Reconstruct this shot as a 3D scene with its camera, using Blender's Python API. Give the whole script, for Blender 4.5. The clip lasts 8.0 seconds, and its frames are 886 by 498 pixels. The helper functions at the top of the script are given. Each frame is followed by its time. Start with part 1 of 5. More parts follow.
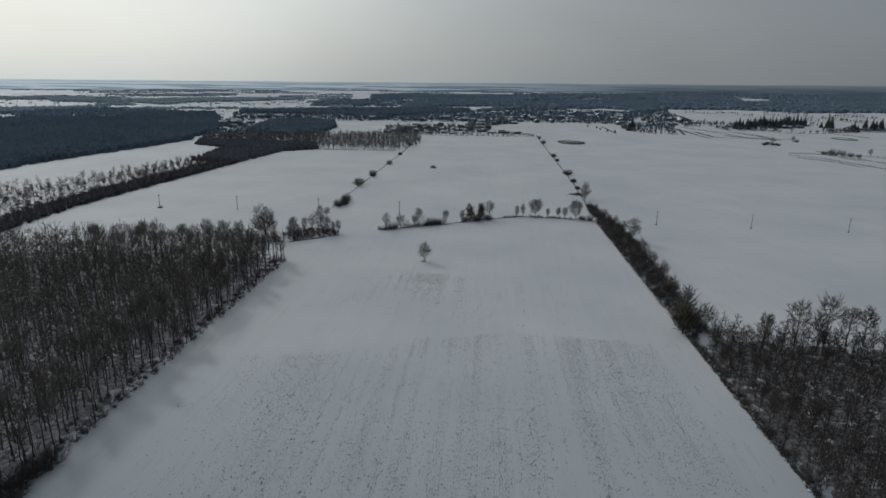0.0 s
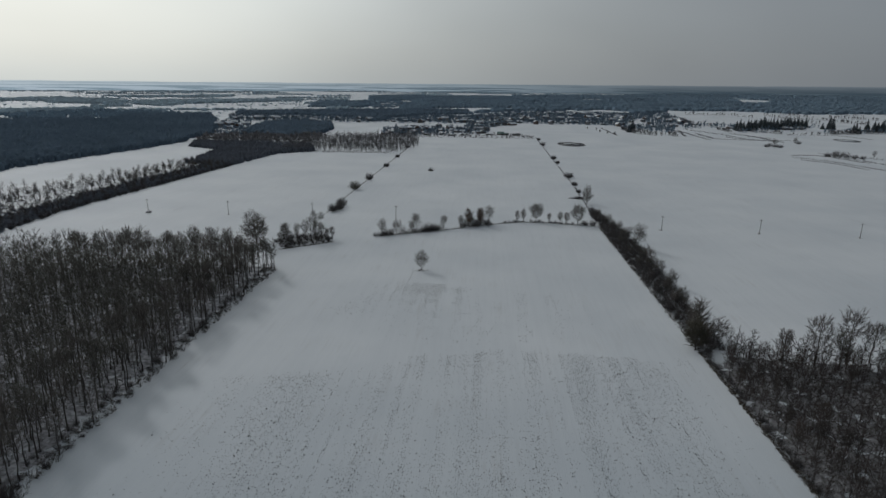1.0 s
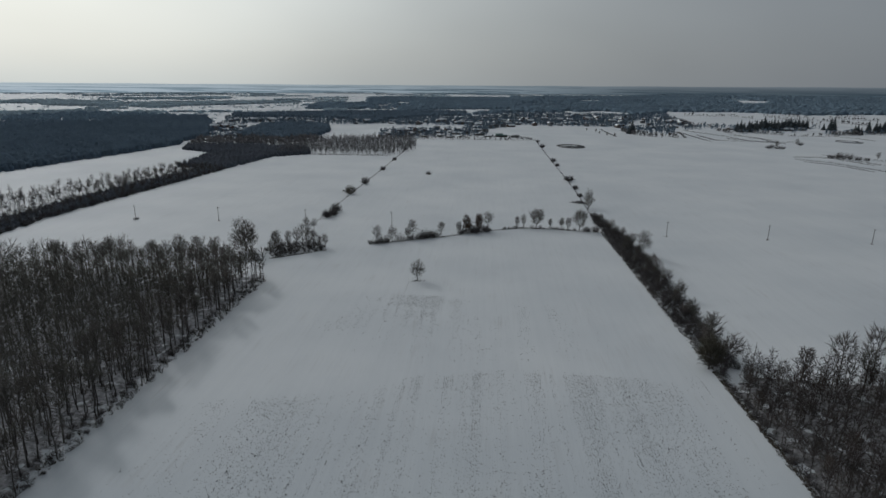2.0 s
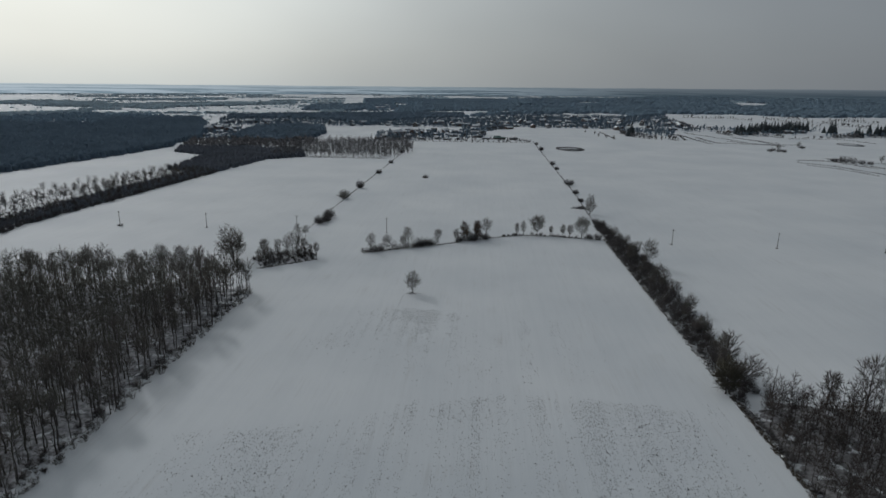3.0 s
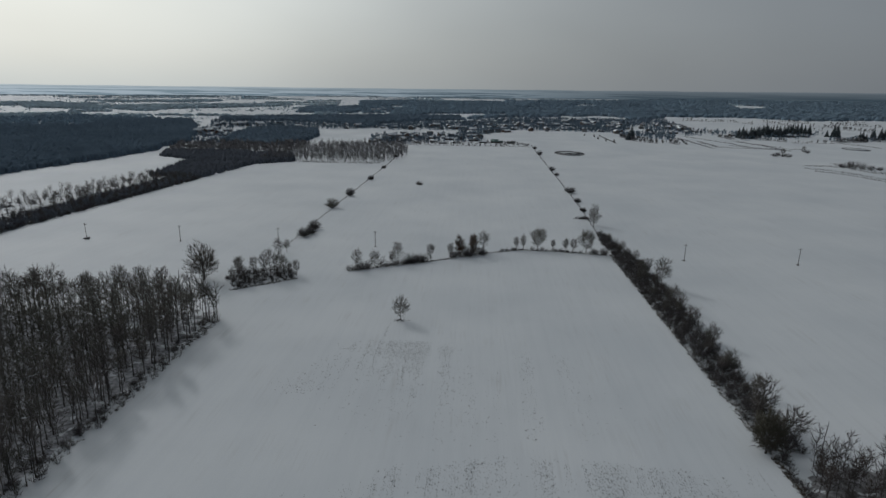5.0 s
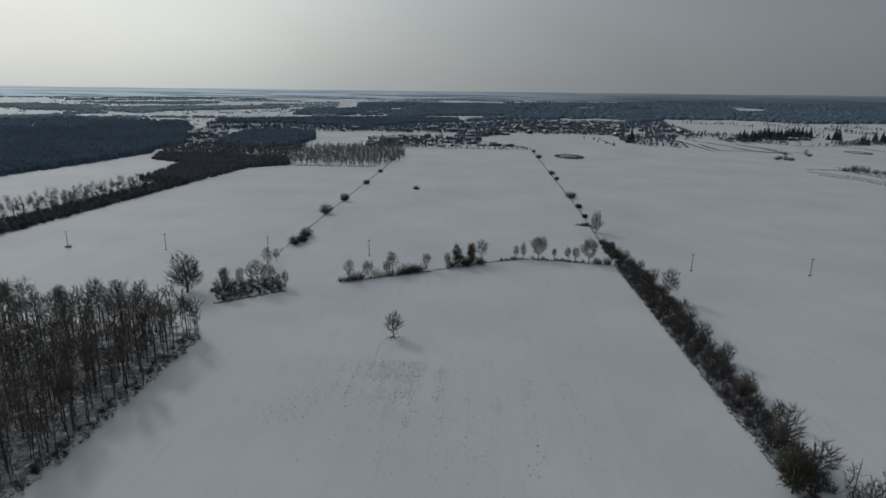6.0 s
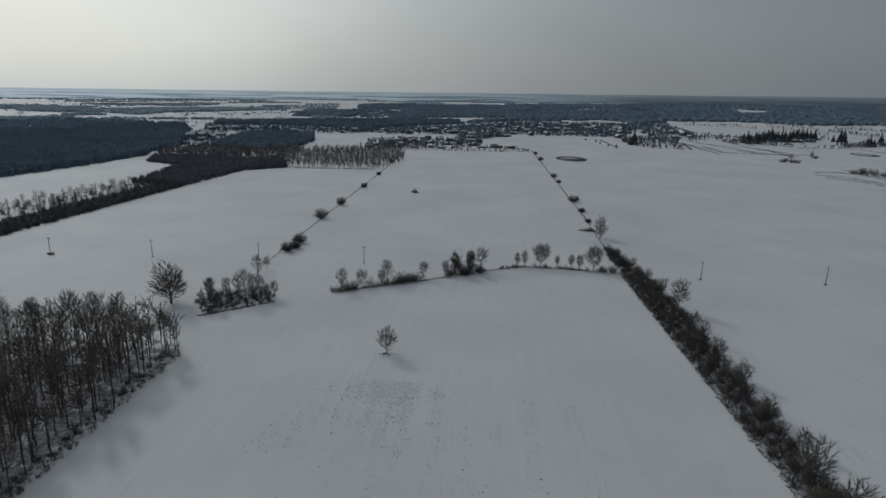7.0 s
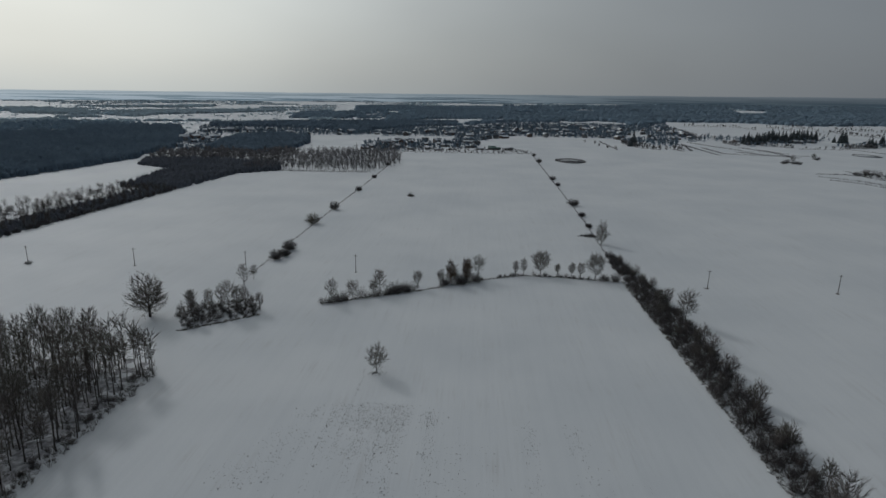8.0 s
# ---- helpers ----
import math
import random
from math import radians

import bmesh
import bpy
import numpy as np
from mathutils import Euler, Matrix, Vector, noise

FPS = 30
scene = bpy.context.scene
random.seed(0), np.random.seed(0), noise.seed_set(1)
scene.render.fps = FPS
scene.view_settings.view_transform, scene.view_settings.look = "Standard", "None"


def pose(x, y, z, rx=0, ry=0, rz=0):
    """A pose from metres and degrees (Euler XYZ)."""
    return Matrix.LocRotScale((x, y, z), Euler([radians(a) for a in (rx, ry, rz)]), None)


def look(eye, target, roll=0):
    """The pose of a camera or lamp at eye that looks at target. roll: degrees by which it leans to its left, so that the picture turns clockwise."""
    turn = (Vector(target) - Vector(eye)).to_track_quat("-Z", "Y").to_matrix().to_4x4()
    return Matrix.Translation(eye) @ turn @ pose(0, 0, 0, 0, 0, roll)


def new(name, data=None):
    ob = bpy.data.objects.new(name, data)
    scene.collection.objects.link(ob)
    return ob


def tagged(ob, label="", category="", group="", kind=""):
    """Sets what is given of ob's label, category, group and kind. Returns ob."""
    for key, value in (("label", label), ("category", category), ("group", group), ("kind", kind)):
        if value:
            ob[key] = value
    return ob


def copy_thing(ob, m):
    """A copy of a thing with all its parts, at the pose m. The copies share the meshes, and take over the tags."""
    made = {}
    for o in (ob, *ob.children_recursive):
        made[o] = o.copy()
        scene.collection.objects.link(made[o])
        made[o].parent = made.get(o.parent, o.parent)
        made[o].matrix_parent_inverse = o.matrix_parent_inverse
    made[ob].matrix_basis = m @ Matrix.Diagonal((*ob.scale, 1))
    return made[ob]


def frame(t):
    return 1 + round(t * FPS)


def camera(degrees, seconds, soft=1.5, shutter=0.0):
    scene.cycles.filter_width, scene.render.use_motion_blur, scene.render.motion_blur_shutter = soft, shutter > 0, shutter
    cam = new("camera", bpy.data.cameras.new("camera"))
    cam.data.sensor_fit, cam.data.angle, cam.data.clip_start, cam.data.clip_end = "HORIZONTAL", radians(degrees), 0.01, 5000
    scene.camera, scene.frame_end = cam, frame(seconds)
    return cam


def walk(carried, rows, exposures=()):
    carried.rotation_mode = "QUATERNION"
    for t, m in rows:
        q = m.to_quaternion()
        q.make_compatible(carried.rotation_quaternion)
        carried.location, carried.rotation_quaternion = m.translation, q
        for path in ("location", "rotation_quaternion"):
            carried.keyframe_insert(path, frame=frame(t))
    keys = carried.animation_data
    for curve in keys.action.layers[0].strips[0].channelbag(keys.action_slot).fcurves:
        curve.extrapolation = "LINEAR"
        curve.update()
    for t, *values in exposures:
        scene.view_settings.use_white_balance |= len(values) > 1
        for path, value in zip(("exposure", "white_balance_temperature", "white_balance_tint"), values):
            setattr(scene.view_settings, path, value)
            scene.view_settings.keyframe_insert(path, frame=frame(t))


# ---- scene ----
cam = camera(74.4, 8.0)
PATH = [
    (0, (0.875, 0.337, 101.387), (0.739, 2.257, 100.843), 1.0),
    (0.5, (0.786, 8.116, 101.186), (0.651, 10.036, 100.643), 1.0),
    (1, (0.11, 15.882, 101.188), (-0.021, 17.803, 100.648), 1.0),
    (1.5, (0.145, 23.315, 101.328), (0.015, 25.236, 100.79), 0.9),
    (3, (-0.927, 48.419, 101.66), (-1.045, 50.343, 101.129), 1.0),
    (3.5, (-0.592, 56.409, 101.75), (-0.708, 58.334, 101.22), 1.1),
    (4, (-0.503, 64.421, 101.914), (-0.616, 66.347, 101.386), 1.1),
    (4.5, (-0.659, 73.12, 101.946), (-0.77, 75.046, 101.419), 1.1),
    (6, (-0.556, 98.194, 102.422), (-0.659, 100.123, 101.904), 1.2),
    (6.5, (-0.33, 106.332, 102.231), (-0.438, 108.261, 101.715), 1.2),
    (7, (0.393, 114.369, 101.86), (0.286, 116.299, 101.347), 1.2),
    (7.5, (0.989, 122.254, 101.812), (0.884, 124.185, 101.3), 1.1),
    (8, (1.405, 130.049, 101.946), (1.303, 131.98, 101.437), 1.1),
]
walk(cam, [(t, look(eye, target, roll)) for t, eye, target, roll in PATH], [(0, -0.90, 5900, 10), (3.5, -0.89, 5900, 10), (5.0, -0.96, 5900, 10), (8, -1.06, 5900, 10)])


# ---- world, sun ----
SUN_AZ, SUN_EL = radians(-42), radians(29)
SUN = Vector((math.sin(SUN_AZ) * math.cos(SUN_EL), math.cos(SUN_AZ) * math.cos(SUN_EL), math.sin(SUN_EL)))


def node(tree, kind, **values):
    n = tree.nodes.new(kind)
    for key, value in values.items():
        if key.startswith("i_"):
            n.inputs[key[2:].replace("_", " ")].default_value = value
    return n


def ramp(tree, source, stops, ease="LINEAR"):
    """A colour ramp over source: stops of (position, colour or grey)."""
    n = tree.nodes.new("ShaderNodeValToRGB")
    n.color_ramp.interpolation = ease
    while len(n.color_ramp.elements) < len(stops):
        n.color_ramp.elements.new(1)
    for e, (at, c) in zip(n.color_ramp.elements, stops):
        e.position = at
        e.color = (*c, 1) if isinstance(c, tuple) else (c, c, c, 1)
    tree.links.new(source, n.inputs[0])
    return n.outputs[0]


def maths(tree, op, a, b=0.0):
    n = tree.nodes.new("ShaderNodeMath")
    n.operation = op
    for slot, v in zip(n.inputs, (a, b)):
        if isinstance(v, (int, float)):
            slot.default_value = v
        else:
            tree.links.new(v, slot)
    return n.outputs[0]


def mixed(tree, fac, a, b, mode="MIX"):
    n = tree.nodes.new("ShaderNodeMix")
    n.data_type, n.blend_type = "RGBA", mode
    for slot, v in zip((n.inputs[0], n.inputs[6], n.inputs[7]), (fac, a, b)):
        if isinstance(v, tuple):
            slot.default_value = (*v, 1)
        elif isinstance(v, (int, float)):
            slot.default_value = v
        else:
            tree.links.new(v, slot)
    return n.outputs[2]


def build_world():
    """A thin overcast over a Nishita sky: brightest round the veiled sun, grey away from it."""
    world = bpy.data.worlds.new("winter_sky")
    scene.world = world
    world.use_nodes = True
    tree = world.node_tree
    tree.nodes.clear()
    out = tree.nodes.new("ShaderNodeOutputWorld")
    back = tree.nodes.new("ShaderNodeBackground")
    sky = tree.nodes.new("ShaderNodeTexSky")
    sky.sky_type, sky.sun_disc = "NISHITA", False
    sky.sun_elevation, sky.sun_rotation = SUN_EL, SUN_AZ
    sky.dust_density = 4.0
    coord = tree.nodes.new("ShaderNodeTexCoord")
    dot = tree.nodes.new("ShaderNodeVectorMath")
    dot.operation = "DOT_PRODUCT"
    dot.inputs[1].default_value = SUN
    tree.links.new(coord.outputs["Generated"], dot.inputs[0])
    near = maths(tree, "MULTIPLY_ADD", dot.outputs["Value"], 0.5)
    near.node.inputs[2].default_value = 0.5
    veil = ramp(tree, near, SKY_STOPS, "B_SPLINE")
    cloud = tree.nodes.new("ShaderNodeTexNoise")
    cloud.inputs["Scale"].default_value = 2.2
    cloud.inputs["Detail"].default_value = 3
    stretch = tree.nodes.new("ShaderNodeMapping")
    stretch.inputs["Scale"].default_value = (1, 1, 2.5)
    tree.links.new(coord.outputs["Generated"], stretch.inputs[0])
    tree.links.new(stretch.outputs[0], cloud.inputs["Vector"])
    soft = ramp(tree, cloud.outputs["Fac"], [(0.3, 0.94), (0.7, 1.05)])
    veil = mixed(tree, 1.0, veil, soft, "MULTIPLY")
    scaled = mixed(tree, 1.0, sky.outputs[0], (0.006, 0.006, 0.006), "MULTIPLY")
    total = mixed(tree, 1.0, veil, scaled, "ADD")
    tree.links.new(total, back.inputs["Color"])
    back.inputs["Strength"].default_value = SKY_STRENGTH
    tree.links.new(back.outputs[0], out.inputs["Surface"])


SKY_STRENGTH = 2.3
SKY_STOPS = [(0.25, (0.03, 0.034, 0.039)), (0.54, (0.142, 0.149, 0.152)), (0.74, (0.172, 0.176, 0.17)), (0.88, (0.295, 0.30, 0.278)), (0.98, (0.68, 0.68, 0.60))]
build_world()
sun = new("sun", bpy.data.lights.new("sun", "SUN"))
sun.data.energy, sun.data.angle, sun.data.color = 1.3, radians(4.5), (1.0, 0.95, 0.88)
sun.matrix_world = look(SUN * 3000, (0, 0, 0))


# ---- materials ----
def material(name, colour, rough=0.9, vary=0.25, size=0.5, big=12.0, bump=0.0, metal=0.0, tint=None):
    """Principled surface with grain of `size` metres, a broad change over `big` metres and a change from thing to thing."""
    m = bpy.data.materials.new(name)
    m.use_nodes = True
    tree = m.node_tree
    b = tree.nodes["Principled BSDF"]
    geo = tree.nodes.new("ShaderNodeNewGeometry")
    info = tree.nodes.new("ShaderNodeObjectInfo")
    fine = node(tree, "ShaderNodeTexNoise", i_Scale=1 / size, i_Detail=4.0)
    wide = node(tree, "ShaderNodeTexNoise", i_Scale=1 / big, i_Detail=2.0)
    for n in (fine, wide):
        tree.links.new(geo.outputs["Position"], n.inputs["Vector"])
    lo = tuple(c * (1 - vary) for c in colour)
    hi = tuple(min(1, c * (1 + vary)) for c in colour)
    base = ramp(tree, fine.outputs["Fac"], [(0.3, lo), (0.7, hi)])
    broad = ramp(tree, wide.outputs["Fac"], [(0.35, 1 - vary * 0.6), (0.65, 1.0)])
    base = mixed(tree, 1.0, base, broad, "MULTIPLY")
    if tint:
        base = mixed(tree, ramp(tree, info.outputs["Random"], [(0.0, 0.0), (1.0, 1.0)]), base, tint)
    tree.links.new(base, b.inputs["Base Color"])
    b.inputs["Roughness"].default_value, b.inputs["Metallic"].default_value = rough, metal
    b.inputs["Specular IOR Level"].default_value = 0.25
    if bump:
        n = node(tree, "ShaderNodeBump", i_Strength=0.6, i_Distance=bump)
        tree.links.new(fine.outputs["Fac"], n.inputs["Height"])
        tree.links.new(n.outputs[0], b.inputs["Normal"])
    return m


def thin_twigs(name, colour, vary, size, big):
    """Far boughs: a fine mesh of twigs that lets part of the light through."""
    m = material(name, colour, 1.0, vary, size, big)
    tree = m.node_tree
    b = tree.nodes["Principled BSDF"]
    b.inputs["Specular IOR Level"].default_value = 0.0
    out = next(n for n in tree.nodes if n.bl_idname == "ShaderNodeOutputMaterial")
    through_light = tree.nodes.new("ShaderNodeBsdfTranslucent")
    tree.links.new(b.inputs["Base Color"].links[0].from_socket, through_light.inputs["Color"])
    both = node(tree, "ShaderNodeMixShader")
    both.inputs[0].default_value = 0.5
    tree.links.new(b.outputs[0], both.inputs[1])
    tree.links.new(through_light.outputs[0], both.inputs[2])
    tree.links.new(both.outputs[0], out.inputs["Surface"])
    return m


def snow_material():
    """Wind-packed snow over ploughed fields: faint rows, drifts, thin places where straw and soil show through."""
    m = bpy.data.materials.new("snow")
    m.use_nodes = True
    tree = m.node_tree
    b = tree.nodes["Principled BSDF"]
    geo = tree.nodes.new("ShaderNodeNewGeometry")
    rows = tree.nodes.new("ShaderNodeMapping")
    rows.inputs["Scale"].default_value = (1.0, 0.05, 1.0)
    tree.links.new(geo.outputs["Position"], rows.inputs[0])
    furrow = node(tree, "ShaderNodeTexNoise", i_Scale=0.7, i_Detail=5.0, i_Roughness=0.65)
    tree.links.new(rows.outputs[0], furrow.inputs["Vector"])
    drift = node(tree, "ShaderNodeTexNoise", i_Scale=0.012, i_Detail=4.0)
    patch = node(tree, "ShaderNodeTexNoise", i_Scale=0.05, i_Detail=5.0)
    grain = node(tree, "ShaderNodeTexNoise", i_Scale=2.5, i_Detail=4.0)
    for n in (drift, patch, grain):
        tree.links.new(geo.outputs["Position"], n.inputs["Vector"])
    base = ramp(tree, drift.outputs["Fac"], [(0.3, (0.565, 0.59, 0.617)), (0.7, (0.665, 0.682, 0.698))])
    thin = maths(tree, "MULTIPLY", ramp(tree, patch.outputs["Fac"], [(0.48, 0.0), (0.70, 1.0)]), ramp(tree, furrow.outputs["Fac"], [(0.5, 0.0), (0.75, 1.0)]))
    base = mixed(tree, maths(tree, "MULTIPLY", thin, 0.55), base, (0.43, 0.42, 0.41))
    swathe = tree.nodes.new("ShaderNodeMapping")
    swathe.inputs["Scale"].default_value = (0.30, 0.010, 1.0)
    tree.links.new(geo.outputs["Position"], swathe.inputs[0])
    band = node(tree, "ShaderNodeTexNoise", i_Scale=1.0, i_Detail=5.0, i_Roughness=0.7)
    tree.links.new(swathe.outputs[0], band.inputs["Vector"])
    base = mixed(tree, 1.0, base, ramp(tree, band.outputs["Fac"], [(0.36, (0.97, 0.972, 0.975)), (0.56, (1.0, 1.0, 1.0))]), "MULTIPLY")
    base = mixed(tree, 1.0, base, ramp(tree, grain.outputs["Fac"], [(0.3, 0.95), (0.7, 1.0)]), "MULTIPLY")
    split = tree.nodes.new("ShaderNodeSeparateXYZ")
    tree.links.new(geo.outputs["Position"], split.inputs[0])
    # greyer colour towards the near end of the field, by position along y
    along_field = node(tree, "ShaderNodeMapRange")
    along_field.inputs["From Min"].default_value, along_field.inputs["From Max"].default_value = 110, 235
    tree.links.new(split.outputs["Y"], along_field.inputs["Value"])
    near_grey = ramp(tree, maths(tree, "ADD", along_field.outputs[0], maths(tree, "MULTIPLY", patch.outputs["Fac"], 0.2)), [(0.1, (0.80, 0.83, 0.85)), (1.0, (1.0, 1.0, 1.0))])
    base = mixed(tree, 1.0, base, near_grey, "MULTIPLY")
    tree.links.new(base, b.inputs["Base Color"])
    b.inputs["Roughness"].default_value = 0.65
    b.inputs["Specular IOR Level"].default_value = 0.13
    bump = node(tree, "ShaderNodeBump", i_Strength=0.5, i_Distance=0.12)
    tree.links.new(furrow.outputs["Fac"], bump.inputs["Height"])
    tree.links.new(bump.outputs[0], b.inputs["Normal"])
    return m


def snow_capped(name, colour):
    """Rough stone with snow lying on its upper faces."""
    m = material(name, colour, 0.9, 0.35, 0.3, 6, 0.03)
    tree = m.node_tree
    b = tree.nodes["Principled BSDF"]
    geo = tree.nodes.new("ShaderNodeNewGeometry")
    split = tree.nodes.new("ShaderNodeSeparateXYZ")
    tree.links.new(geo.outputs["Normal"], split.inputs[0])
    lies = ramp(tree, split.outputs["Z"], [(0.35, 0.0), (0.75, 1.0)])
    tree.links.new(mixed(tree, lies, b.inputs["Base Color"].links[0].from_socket, (0.7, 0.73, 0.75)), b.inputs["Base Color"])
    return m


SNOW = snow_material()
STONE = snow_capped("fieldstone", (0.16, 0.155, 0.15))
BARK = material("bark", (0.105, 0.095, 0.089), 0.95, 0.35, 0.3, 15)
TWIG = material("twigs", (0.135, 0.119, 0.112), 0.95, 0.3, 1.5, 20, tint=(0.122, 0.118, 0.102))
# darker copy of the twig colour, in place of shade within the scrub
SCRUB_TWIG = material("scrub_twigs", (0.07, 0.063, 0.062), 0.95, 0.35, 1.5, 20, tint=(0.082, 0.066, 0.058))
BRUSH = material("brush", (0.082, 0.076, 0.077), 0.95, 0.15, 2.0, 25)
DRY_LEAF = material("dry_leaves", (0.15, 0.085, 0.05), 0.9, 0.35, 0.6, 5)
OLIVE = material("olive_twigs", (0.105, 0.098, 0.076), 0.95, 0.3, 1.5, 20)
NEEDLE = material("needles", (0.10, 0.118, 0.125), 0.9, 0.35, 1.0, 10)
# distance haze is put into the blue-grey colours of these three far twigs
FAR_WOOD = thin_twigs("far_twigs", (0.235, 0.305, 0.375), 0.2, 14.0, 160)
PALE_HAZE_WOOD = thin_twigs("pale_haze_twigs", (0.54, 0.64, 0.70), 0.2, 20.0, 220)
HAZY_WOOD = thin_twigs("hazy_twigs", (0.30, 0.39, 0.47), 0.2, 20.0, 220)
DARK_TWIG = thin_twigs("dark_twigs", (0.21, 0.228, 0.262), 0.25, 4.0, 40)
GREY_TWIG = thin_twigs("grey_twigs", (0.30, 0.295, 0.305), 0.25, 3.0, 40)
# the scrub's litter is the wood's litter again, darkened in colour
SCRUB_LITTER = material("darker_litter", (0.24, 0.235, 0.24), 0.95, 0.6, 1.6, 9)
# grey set to darken the floor between the trunks
LITTER = material("leaf_litter", (0.37, 0.37, 0.385), 0.95, 0.6, 1.6, 9)
GRASS = material("dry_grass", (0.105, 0.09, 0.072), 0.95, 0.4, 0.4, 10)
STRAW = material("corn_stubble", (0.09, 0.092, 0.086), 0.95, 0.4, 0.3, 8)
POLE_WOOD = material("pole_wood", (0.11, 0.095, 0.08), 0.9, 0.3, 0.2, 3)
GLAZE = material("porcelain", (0.45, 0.46, 0.47), 0.3, 0.1, 0.2, 3)
SOIL = material("frozen_soil", (0.085, 0.07, 0.058), 0.95, 0.4, 0.6, 6, 0.05)
ICE = material("pond_ice", (0.34, 0.36, 0.38), 0.35, 0.2, 3, 14)
STEEL = material("galvanised_steel", (0.3, 0.31, 0.33), 0.5, 0.15, 1, 5, 0, 0.6)
SIDING = material("pale_siding", (0.40, 0.41, 0.42), 0.8, 0.12, 1, 8, tint=(0.26, 0.26, 0.265))
BRICK = material("brick_wall", (0.16, 0.115, 0.1), 0.9, 0.25, 1, 6, tint=(0.2, 0.18, 0.165))
GREY_WALL = material("weathered_boards", (0.13, 0.12, 0.115), 0.9, 0.3, 1, 6)
SHINGLE = material("grey_shingles", (0.13, 0.135, 0.14), 0.9, 0.25, 0.8, 5)
ROOF_SNOW = material("roof_snow", (0.76, 0.78, 0.80), 0.8, 0.06, 1.5, 8)
GREEN_ROOF = material("green_sheet_metal", (0.12, 0.2, 0.18), 0.5, 0.15, 1, 5)
WINDOW = material("window_glass", (0.03, 0.035, 0.04), 0.08, 0.1, 1, 5)


def distance_material():
    """Glowing backdrop of far country: pale fields and blue woods, winter haze painted in, lost towards the sky."""
    m = bpy.data.materials.new("distance")
    m.use_nodes = True
    tree = m.node_tree
    tree.nodes.clear()
    out = tree.nodes.new("ShaderNodeOutputMaterial")
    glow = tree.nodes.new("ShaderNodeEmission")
    geo = tree.nodes.new("ShaderNodeNewGeometry")
    stretch = tree.nodes.new("ShaderNodeMapping")
    stretch.inputs["Scale"].default_value = (0.0016, 0.0016, 0.12)
    tree.links.new(geo.outputs["Position"], stretch.inputs[0])
    bands = node(tree, "ShaderNodeTexNoise", i_Scale=1.0, i_Detail=4.0, i_Roughness=0.6)
    tree.links.new(stretch.outputs[0], bands.inputs["Vector"])
    split = tree.nodes.new("ShaderNodeSeparateXYZ")
    tree.links.new(geo.outputs["Position"], split.inputs[0])
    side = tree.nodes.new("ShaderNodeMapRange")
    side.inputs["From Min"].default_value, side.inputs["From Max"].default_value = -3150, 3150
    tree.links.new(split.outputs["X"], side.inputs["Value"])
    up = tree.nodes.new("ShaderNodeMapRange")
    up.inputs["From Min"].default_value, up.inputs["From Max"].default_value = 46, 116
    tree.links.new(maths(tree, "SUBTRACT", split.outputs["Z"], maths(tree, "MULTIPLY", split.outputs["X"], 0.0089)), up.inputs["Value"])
    # paler to the west: the sun side's brightness is painted into these colours
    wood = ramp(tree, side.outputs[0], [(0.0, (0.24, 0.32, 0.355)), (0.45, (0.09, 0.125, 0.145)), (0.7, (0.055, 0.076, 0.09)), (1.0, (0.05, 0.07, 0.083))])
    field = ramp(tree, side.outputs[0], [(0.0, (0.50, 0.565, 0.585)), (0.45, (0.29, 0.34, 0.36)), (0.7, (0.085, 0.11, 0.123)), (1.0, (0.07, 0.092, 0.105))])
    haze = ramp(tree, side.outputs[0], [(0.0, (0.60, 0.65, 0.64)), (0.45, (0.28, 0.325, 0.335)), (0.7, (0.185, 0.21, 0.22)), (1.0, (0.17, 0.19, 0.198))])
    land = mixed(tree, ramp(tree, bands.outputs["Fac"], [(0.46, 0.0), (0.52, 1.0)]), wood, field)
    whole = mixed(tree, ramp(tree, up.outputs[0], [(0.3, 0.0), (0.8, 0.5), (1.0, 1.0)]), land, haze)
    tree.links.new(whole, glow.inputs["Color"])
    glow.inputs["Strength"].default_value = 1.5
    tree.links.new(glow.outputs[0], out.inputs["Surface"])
    return m


DISTANCE = distance_material()


